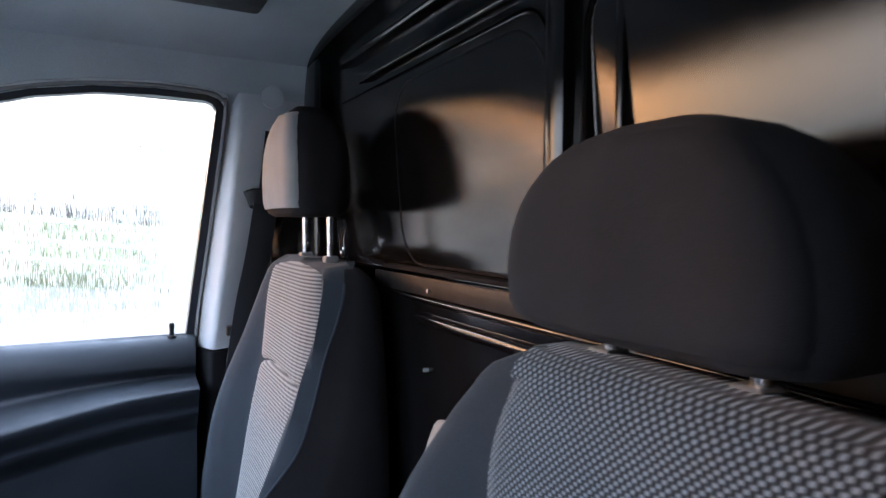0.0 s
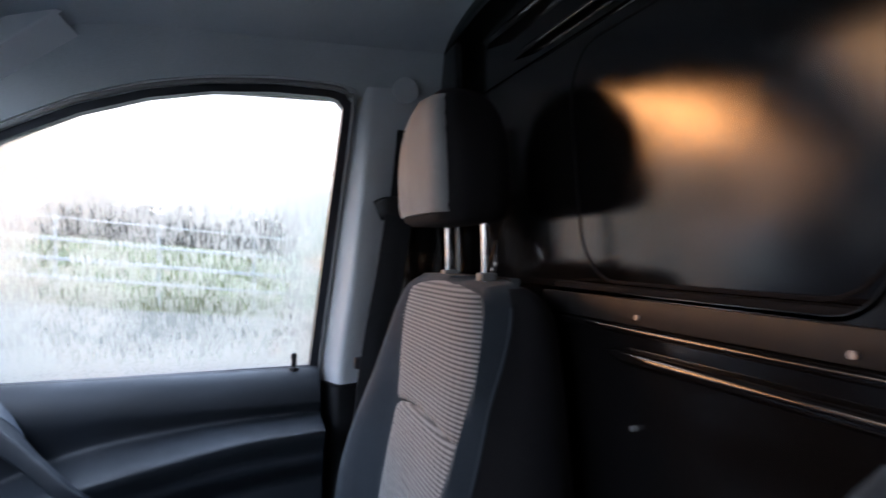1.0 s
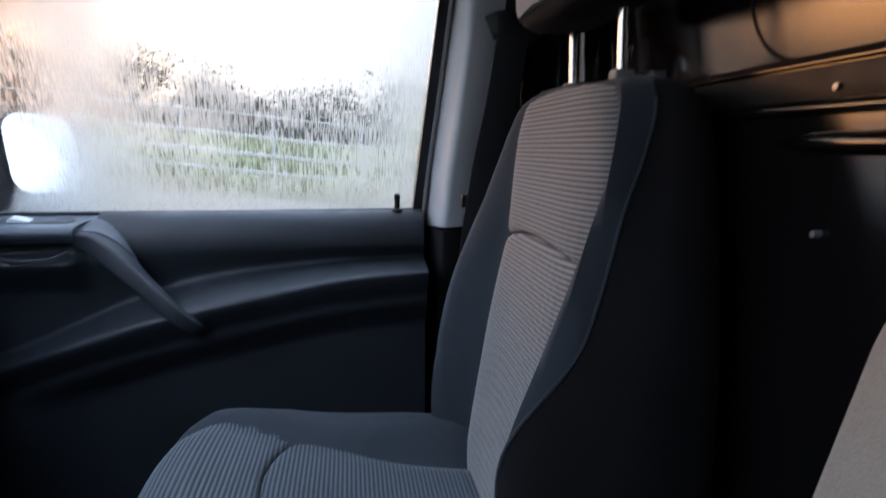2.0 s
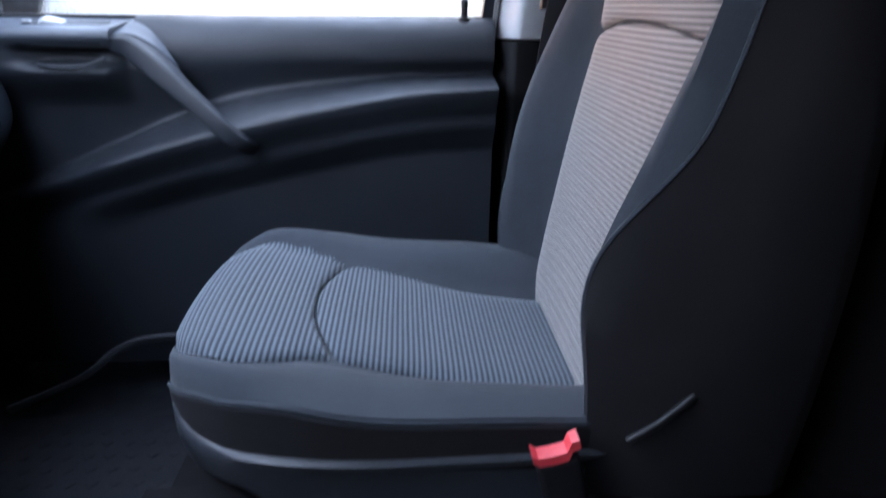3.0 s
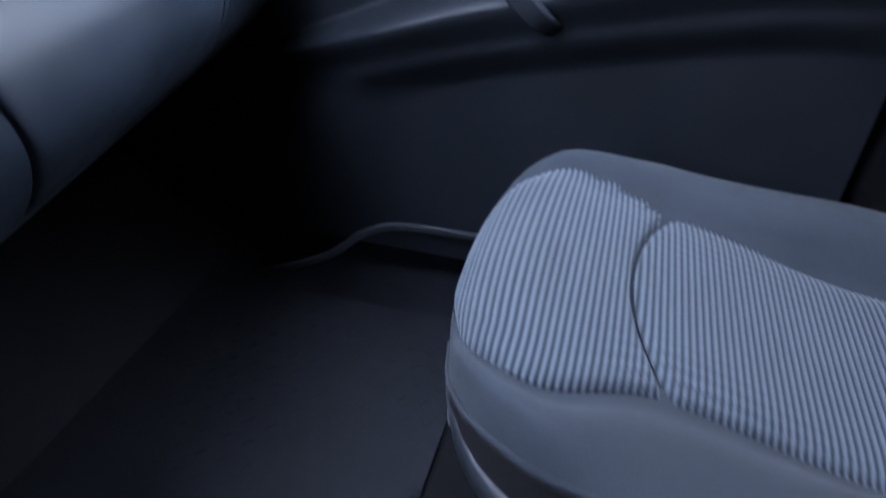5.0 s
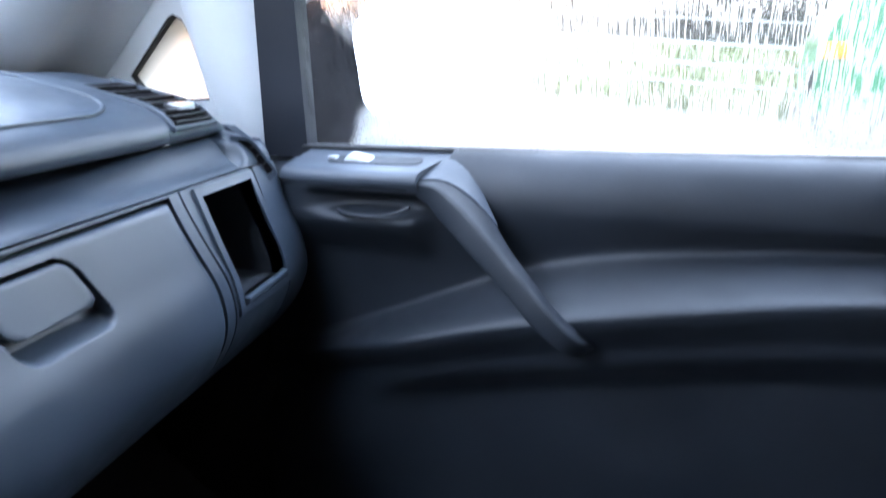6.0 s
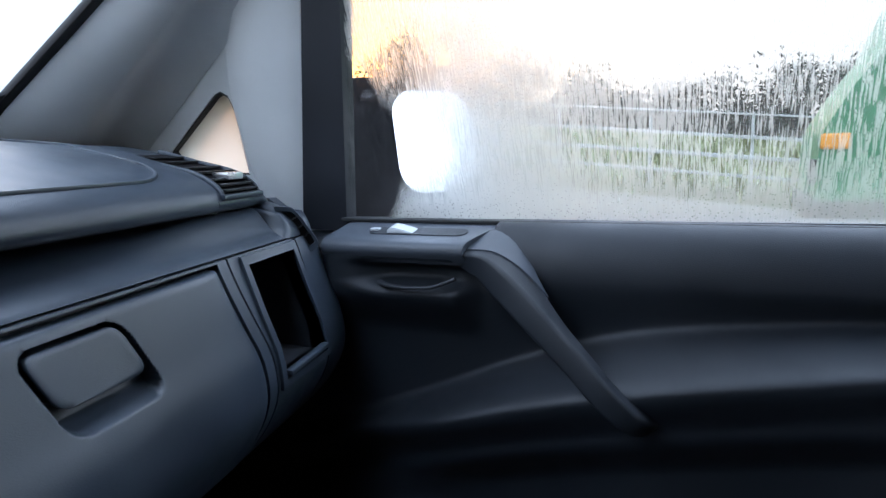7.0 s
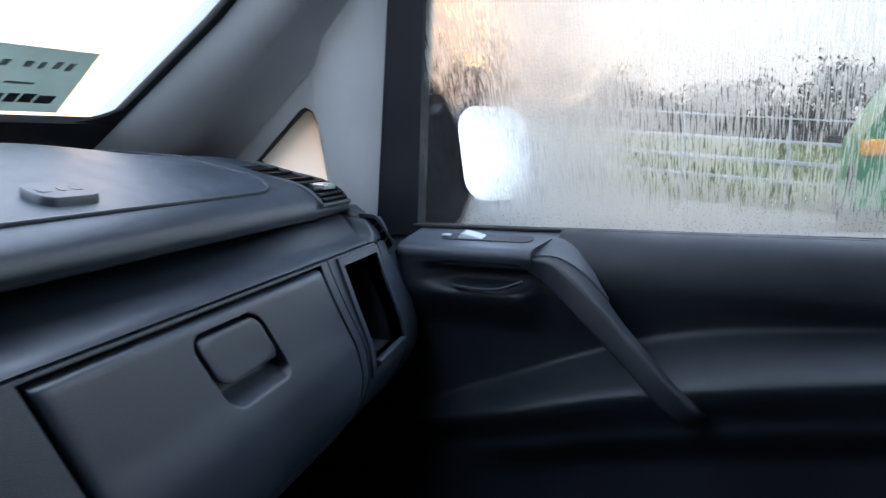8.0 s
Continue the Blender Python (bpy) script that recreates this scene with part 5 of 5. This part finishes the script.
        ring += [(x, w + 0.001, ze - 0.008), (x + 0.004, w - 0.003, 0.318), (x + 0.02 * (x < -0.5), w - 0.02, 0.29 - ease(0, 0.03, (x + 0.45) / 0.1)), (x + 0.02 * (x < -0.5), -w + 0.02, 0.29 - ease(0, 0.03, (x + 0.45) / 0.1)), (x + 0.004, -w + 0.003, 0.318), (x, -w - 0.001, ze - 0.008)]
        rings.append(ring)
    part("cushion", askew(loft(rings)), SEATC, s, smooth=60)

    def seam_x(a):
        return -0.394 - 0.036 * (1 - a * a)
    for lo, nm in ((0, "cushion_insert_front"), (1, "cushion_insert_rear")):
        rows, ribs = [], []
        n = 150 if lo == 0 else 230
        for k in range(n):
            row = []
            for a in np.linspace(-1, 1, 21):
                s0 = arc(-0.5745) if lo == 0 else arc(seam_x(a) + 0.0022)
                s1 = arc(seam_x(a) - 0.0022) if lo == 0 else arc(-0.10)
                d = s0 + (s1 - s0) * k / (n - 1)
                x = arc_x(d)
                y = (x_insert_half(x) - 0.003) * a + middle(x)
                sink = 0.008 * abs(a) ** 10 + (0.006 * math.exp(-k / 3) if lo else 0) + 0.006 * math.exp(-(n - 1 - k) / 3)
                lift = 0.006 - sink + 0.0011 * math.cos(2 * math.pi * d / RIB_SEAT)
                dx, dz = arc_way(d)
                row.append((x - 0.6 * dz * lift, y, cushion_z(y, x) + max(dx, 0.25) * lift))
                ribs.append(d)
            rows.append(row)
        ob = part(nm, askew(sheet(rows, (0, 0, -0.012))), RIBX, s, "ribbed cloth middle of the cushion, toned darker as if shaded", smooth=70)
        ob.data.attributes.new("rib", "FLOAT", "POINT").data.foreach_set("value", ribs + ribs)
    for sg in (1, -1):
        rows = [[(x, sg * (x_half(x) + 0.003 - 0.001 * k), cushion_z(x_half(x), x) - 0.010 - 0.012 * k) for k in range(5)] for x in np.linspace(-0.574, -0.08, 30)]
        part("cushion_side", askew(sheet(rows, (0, -sg * 0.006, 0))), SEATD, s, "black cloth cushion side", smooth=60)
        line = [(x, sg * (x_half(x) + 0.001), cushion_z(x_half(x), x) - 0.004) for x in np.linspace(-0.576, -0.12, 60)]
        part("piping", askew(sweep(line, circle(0.0022, 6))), SEATC, s)
    # side trim, base box, rails
    for sg in (1, -1):
        rows = []
        for x in np.linspace(-0.568, -0.09, 26):
            low = 0.236 + 0.020 * ease(1, 0, (x + 0.50) / 0.06)
            yb = sg * (x_half(x) - 0.006)
            zt = 0.312 + 0.010 * ease(0, 1, (-0.50 - x) / 0.07)
            sunk = 0.006 * ease(0, 1, (x + 0.50) / 0.03)
            rows.append([(x, yb - sg * 0.004, zt + 0.001), (x, yb + sg * 0.008, zt), (x, yb + sg * 0.012, zt - 0.004), (x, yb + sg * (0.011 - sunk), 0.296), (x + 0.004, yb + sg * (0.008 - sunk), 0.272),
                         (x + 0.010 + 0.03 * ease(1, 0, (x + 0.56) / 0.10), yb + sg * (0.004 - sunk), (low + 0.272) / 2), (x + 0.015 + 0.05 * ease(1, 0, (x + 0.56) / 0.10), yb - sg * 0.002, low)])
        part("side_trim", askew(sheet(rows, (0, -sg * 0.012, 0))), GRIP, s, smooth=60)
    base = box((-0.575, -0.228, 0.0), (0.03, 0.228, 0.208), 0.006)
    for v in base.verts:
        if v.co.x < -0.4:
            v.co.x -= 0.024 * (0.208 - v.co.z) / 0.208
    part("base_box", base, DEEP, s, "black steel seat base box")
    for sg in (1, -1):
        part("seat_rail", box((-0.578, sg * 0.20 - 0.022, 0.222), (-0.10, sg * 0.20 + 0.022, 0.246), 0.003), DEEP, s)
        part("rail_end", box((-0.577, sg * 0.212 - 0.020, 0.2085), (-0.560, sg * 0.212 + 0.016, 0.230), 0.0015), STEEL, s, "bare steel rail end")
        part("rail_top", box((-0.560, sg * 0.222 - 0.005, 0.254), (-0.515, sg * 0.222 + 0.004, 0.257), 0.001), STEEL, s, "bright steel slide strip")
        part("rail_lip", box((-0.570, sg * 0.226 - 0.003, 0.232), (-0.505, sg * 0.226 + 0.003, 0.236), 0.001), STEEL, s)
    for x, z in ((-0.290, 0.186), (-0.350, 0.146), (-0.352, 0.055), (-0.152, 0.190)):
        part("bolt", rod((x, bolt_side * 0.226, z), (x, bolt_side * 0.235, z), 0.0062, 8), STEEL, s)
    # recliner lever
    part("recliner_lever", sweep([(-0.124, bolt_side * 0.240, 0.334), (-0.098, bolt_side * 0.242, 0.354), (-0.070, bolt_side * 0.240, 0.380)], round_rect(0.007, 0.008, 0.003, 3)), BLACKP, s)
    # headrest with rods and guides
    hr = headrest(s, rest_z, front_mat, 1.36 if drop == 0 else 0.952)
    for y in ((0.0795, -0.0795) if narrow == 1.0 else (0.0735, -0.0435)):
        part("rod", rod((0.0, y, 0.86), (-0.002, y, rest_z + 0.02), 0.0058, 14), CHROME, hr, "chrome headrest rod")
        part("guide", moved(box((-0.012, -0.011, 0), (0.012, 0.011, 0.012), 0.004, 3), pose(0.0, y + (0 if narrow == 1.0 else 0.003), 0.868)), GUIDE, s, "grey plastic rod guide")
    if narrow != 1.0:
        # fuller flanks low down
        for ob in s.children:
            for v in ob.data.vertices:
                low = ease(0, 1, (0.865 - v.co.z) / 0.13) * ease(0, 1, (v.co.z - 0.40) / 0.10) * max(0.0, min(1.0, (abs(v.co.y) - 0.135) / 0.06))
                v.co.y += 0.012 * low * (1 if v.co.y > 0 else -1)
                v.co.x -= 0.022 * low * (v.co.x < 0)
    return s


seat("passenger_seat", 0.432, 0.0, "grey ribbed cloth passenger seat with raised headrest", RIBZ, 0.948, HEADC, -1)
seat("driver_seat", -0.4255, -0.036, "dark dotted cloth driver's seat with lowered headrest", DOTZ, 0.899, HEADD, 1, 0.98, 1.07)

# folded armrest at the driver's backrest
arm = thing("folded_armrest", "beige cloth armrest folded up beside driver's seat", "armrest")
lean = Vector((0.070, 0.016, 0.170))
up_arm = lean.normalized()
out_arm = Vector((-up_arm.z, 0, up_arm.x))
foot = Vector((-0.030, -0.074, 0.518))
rings = []
for h, k in ((0.0, 0.7), (0.03, 0.95), (0.10, 1.0), (0.85, 1.0), (0.95, 0.97), (0.985, 0.90), (1.0, 0.78)):
    rings.append([foot + lean * h + out_arm * u * k + Vector((0, v * k, 0)) for u, v in round_rect(0.042, 0.108, 0.014, 4)])
part("pad", loft(rings), BEIGE, arm)
shell = [[foot + lean * h + out_arm * (u * k - 0.034) + Vector((0, v * k + 0.004, 0)) for u, v in round_rect(0.026, 0.112, 0.008, 3)] for h, k in ((-0.58, 0.9), (-0.52, 1.0), (1.06, 1.0), (1.09, 0.9))]
part("shell", loft(shell), BLACKP, arm, "black plastic rear shell of the armrest")
part("hinge_cover", box((-0.01, -0.19, 0.41), (0.05, -0.11, 0.47), 0.010, 3), BLACKP, arm)

# seat belts: strap, guide ring, buckle
belt = thing("seat_belt", "black seat belt hanging on the door pillar", "seat belt")
part("webbing_upper", sweep([(-0.028, 0.690, 1.135), (-0.040, 0.708, 0.99)], round_rect(0.026, 0.003, 0.001, 2), (1, 0, 0)), WEB, belt)
part("guide_ring", sweep(smoothed([(-0.075, 0.706, 0.985), (-0.055, 0.698, 0.992), (-0.02, 0.700, 0.985), (0.0, 0.708, 0.97)], 5), round_rect(0.040, 0.022, 0.008, 3), (0, 0, 1)), BLACKP, belt)
part("webbing_lower", sweep(smoothed([(-0.040, 0.688, 0.975), (-0.058, 0.690, 0.86), (-0.078, 0.70, 0.75), (-0.095, 0.715, 0.60), (-0.105, 0.74, 0.35)], 5), round_rect(0.052, 0.003, 0.001, 2), (1, 0, 0)), WEB, belt)
part("belt_stop", box((-0.118, 0.712, 0.690), (-0.098, 0.730, 0.712), 0.003), BLACKP, belt)
part("pillar_cap", rod((-0.03, 0.676, 1.205), (-0.03, 0.668, 1.205), 0.024, 20), PILLAR, belt, "round pale cap over the belt bolt")
buckle = thing("seat_belt_buckle", "black belt buckle with a red release button", "buckle")
turn = pose(-0.185, 0.184, 0.310, 0, -14, 0)
part("buckle_body", moved(box((-0.020, -0.009, -0.085), (0.020, 0.009, 0.016), 0.006, 3), turn), DEEP, buckle)
button = sheet([[(x, y, z) for y in (-0.008, 0.008)] for x, z in ((-0.0215, 0.0300), (-0.0165, 0.0250), (-0.004, 0.0240), (0.009, 0.0250), (0.014, 0.0335), (0.0215, 0.0350))], (0, 0, -0.009))
part("release_button", moved(button, turn), RED, buckle, "bright red release button")
part("stalk", rod((-0.17, 0.176, 0.24), (-0.14, 0.178, 0.02), 0.006, 10), DEEP, buckle)

# roof lamp, unlit
lamp = thing("roof_lamp", "dark unlit roof lamp panel in the headliner", "roof lamp")
part("lamp_panel", box((-0.36, 0.26, 1.306), (-0.10, 0.46, 1.332), 0.010, 3), BLACKP, lamp)
part("lamp_lens", box((-0.33, 0.30, 1.3025), (-0.22, 0.42, 1.310), 0.003), DASH, lamp)

# ---- outside: yard, verge, barrier, trees, truck; the yard falls towards the rear of the van ----
SLOPE = 0.10


def yard(x, y, h):
    return (x, y, h - SLOPE * max(x, -14))


ground = part("ground", sheet([[yard(x, y, -0.55) for y in (-900, -60, -8, -2, 2, 14.0, 14.2, 60, 900)] for x in (-900, -60, -14, -4, 0, 4, 12, 60, 900)], (0, 0, -0.2)), PAVE, smooth=0)
tagged(ground, "wet grey paved yard", "ground", kind="structure")
verge = part("verge", sheet([[yard(x, y, -0.54 + 1.40 * ease(0, 1, (y - 14.2) / 9) + 0.03 * noise.noise((x, y, 0))) for y in np.linspace(14.2, 48, 40)] for x in np.linspace(-60, 40, 80)], (0, 0, -0.3)), GRASS)
tagged(verge, "dull green winter grass verge", "grass", kind="structure")

barrier = thing("barrier_fence", "pale galvanised rail fence along the verge", "fence")
for h, r in ((0.0, 0.035), (0.39, 0.045), (0.80, 0.035), (1.26, 0.02)):
    part("rail", sweep([yard(x, 14.6, h) for x in (-14, -7, 0, 5, 12)], round_rect(0.03, 2 * r, 0.012, 2), (0, 1, 0)), RAIL, barrier)
for i in range(14):
    part("post", sweep([yard(-14 + i * 2, 14.68, -0.55), yard(-14 + i * 2, 14.68, 1.31)], round_rect(0.07, 0.06, 0.01, 2)), RAIL, barrier)

grass_bm = bmesh.new()
rnd = random.Random(4)
for _ in range(5200):
    x, y = rnd.uniform(-14, 10), 14.3 + rnd.random() ** 2 * 7
    base = Vector(yard(x, y, -0.54 + 1.40 * ease(0, 1, (y - 14.2) / 9)))
    h = rnd.uniform(0.12, 0.42)
    lean = Vector((rnd.uniform(-0.12, 0.12), rnd.uniform(-0.12, 0.12), h))
    a = rnd.uniform(0, math.pi)
    w = Vector((math.cos(a), math.sin(a), 0)) * rnd.uniform(0.02, 0.05)
    grass_bm.faces.new([grass_bm.verts.new(p) for p in (base - w, base + w, base + lean)])
tufts = part("grass_tufts", grass_bm, GRASS, smooth=0)
tagged(tufts, "rough tufts of winter grass along the verge", "grass", kind="stuff")


def tree(name, x, y, h, spread, seed, label):
    r = random.Random(seed)
    t = thing(name, label, "tree", group="trees behind the verge")
    base = Vector(yard(x, y, -0.3))
    bm = bmesh.new()

    def limb(a, b, r0, r1):
        d = (b - a).normalized()
        side = Vector((1, 0, 0)) if abs(d.x) < 0.8 else Vector((0, 1, 0))
        u = (side - d * d.dot(side)).normalized()
        v = d.cross(u)
        lo = [bm.verts.new(a + (u * c + v * s) * r0) for c, s in circle(1, 5)]
        hi = [bm.verts.new(b + (u * c + v * s) * r1) for c, s in circle(1, 5)]
        for k in range(5):
            bm.faces.new((lo[k], lo[(k + 1) % 5], hi[(k + 1) % 5], hi[k]))
    tips = []
    top = base + Vector((0, 0, h * 0.55))
    limb(base, top, 0.16, 0.10)
    for k in range(9):
        p = base.lerp(top, r.uniform(0.35, 1.0))
        q = p + Vector((r.uniform(-1, 1) * spread, r.uniform(-1, 1) * spread * 0.6, r.uniform(0.2, 0.48) * h))
        limb(p, q, 0.06, 0.02)
        for _ in range(5):
            e = p.lerp(q, r.uniform(0.4, 1)) + Vector((r.uniform(-1, 1), r.uniform(-1, 1), r.uniform(0.1, 1.0))) * spread * 0.45
            limb(q.lerp(p, r.uniform(0, 0.5)), e, 0.02, 0.008)
            tips.append(e)
    part("trunk", bm, BARK, t)
    cb = bmesh.new()
    for e in tips:
        for _ in range(26):
            c = e + Vector((r.gauss(0, 1), r.gauss(0, 0.6), r.gauss(0, 0.8))) * spread * 0.24
            a, b = Vector((r.gauss(0, 1), r.gauss(0, 1), r.gauss(0, 1))).normalized() * 0.16, Vector((r.gauss(0, 1), r.gauss(0, 1), r.gauss(0, 1))).normalized() * 0.07
            cb.faces.new([cb.verts.new(c + d) for d in (a, b, -a, -b)])
    part("crown", cb, TWIG, t, smooth=0)
    return t


for k, (x, y, h, sp) in enumerate(((-22.5, 42, 8.0, 2.3), (-20, 39, 7.6, 2.2), (-16.0, 41, 6.7, 2.0), (-12, 38, 5.2, 1.9), (-8.5, 40, 4.4, 1.9), (-5, 39, 4.9, 1.8), (-2.2, 41, 4.6, 1.7),
                                   (0.6, 39, 4.5, 1.7), (2.8, 40, 5.8, 1.9), (5.6, 39, 6.0, 2.0), (9, 41, 6.2, 2.2), (13, 40, 6.0, 2.2), (17, 41, 5.6, 2.2), (22, 40, 5.8, 2.4))):
    tree("tree", x, y, h, sp, 20 + k, "dark bare winter tree behind the verge")
wood_bm = bmesh.new()
for _ in range(20000):
    x = rnd.uniform(-34, 40) if rnd.random() < 0.75 else rnd.uniform(-34, -14)
    top = 3.0 + 1.1 * noise.noise((x * 0.16, 3.0, 0)) + 0.7 * noise.noise((x * 0.7, 9.0, 0)) + 2.4 * ease(0, 1, (-14 - x) / 5)
    c = Vector(yard(x, rnd.uniform(44, 49), -0.4 + rnd.random() ** 0.8 * top))
    a, b = Vector((rnd.gauss(0, 1), rnd.gauss(0, 1), rnd.gauss(0, 1))).normalized() * 0.42, Vector((rnd.gauss(0, 1), rnd.gauss(0, 1), rnd.gauss(0, 1))).normalized() * 0.20
    wood_bm.faces.new([wood_bm.verts.new(c + d) for d in (a, b, -a, -b)])
woods = part("woodland", wood_bm, TWIG, smooth=0)
tagged(woods, "dense dark winter woodland edge far off", "woodland", kind="stuff")
hedge_bm = bmesh.new()
for _ in range(9000):
    x = rnd.uniform(-25, 34)
    c = Vector(yard(x, 36 + rnd.uniform(-0.8, 0.8), rnd.random() * (1.5 + 0.5 * noise.noise((x * 0.4, 0, 0)))))
    a, b = Vector((rnd.gauss(0, 1), rnd.gauss(0, 1), rnd.gauss(0, 1))).normalized() * 0.25, Vector((rnd.gauss(0, 1), rnd.gauss(0, 1), rnd.gauss(0, 1))).normalized() * 0.12
    hedge_bm.faces.new([hedge_bm.verts.new(c + d) for d in (a, b, -a, -b)])
hedge = part("hedge", hedge_bm, TWIG, smooth=0)
tagged(hedge, "low dark bare hedge behind the verge", "hedge", kind="stuff")

# green truck parked alongside
truck = thing("truck", "green truck with an amber side lamp parked alongside", "truck")
side_line = [(0.70, -0.15), (0.68, 0.55), (0.74, 0.87), (1.08, 1.47), (1.40, 1.91), (1.72, 2.70), (1.90, 3.05), (2.2, 3.25), (3.45, 3.28), (3.50, -0.15)]
TY = 10.35
part("cab", plate(side_line, [], lambda u, v, w: (u, TY + w, v), 2.4), GREEN, truck)
part("side_lamp", moved(box((-0.18, -0.03, -0.11), (0.18, 0.03, 0.11), 0.04, 3), pose(0.88, TY - 0.02, 0.70)), AMBER, truck, "amber side marker lamp")
part("bumper", box((0.60, TY - 0.03, -0.45), (3.3, TY + 2.43, -0.12), 0.03, 3), BLACKP, truck)
part("mirror_arm", box((0.56, TY - 0.14, 0.12), (0.66, TY - 0.03, 0.46), 0.02, 3), BLACKP, truck)
part("load_body", box((3.55, TY - 0.05, 0.10), (9.5, TY + 2.5, 3.3), 0.03, 2), GREEN, truck)
for x in (1.85, 5.2, 7.6):
    hub = pose(x, TY + 0.17, -0.05 - SLOPE * x)
    wheel = part("wheel", moved(rod((0, -0.14, 0), (0, 0.14, 0), 0.50, 28), hub), RUBBER, truck, "black truck tyre")
    part("rim", moved(rod((0, -0.155, 0), (0, -0.12, 0), 0.28, 20), hub), STEEL, wheel)
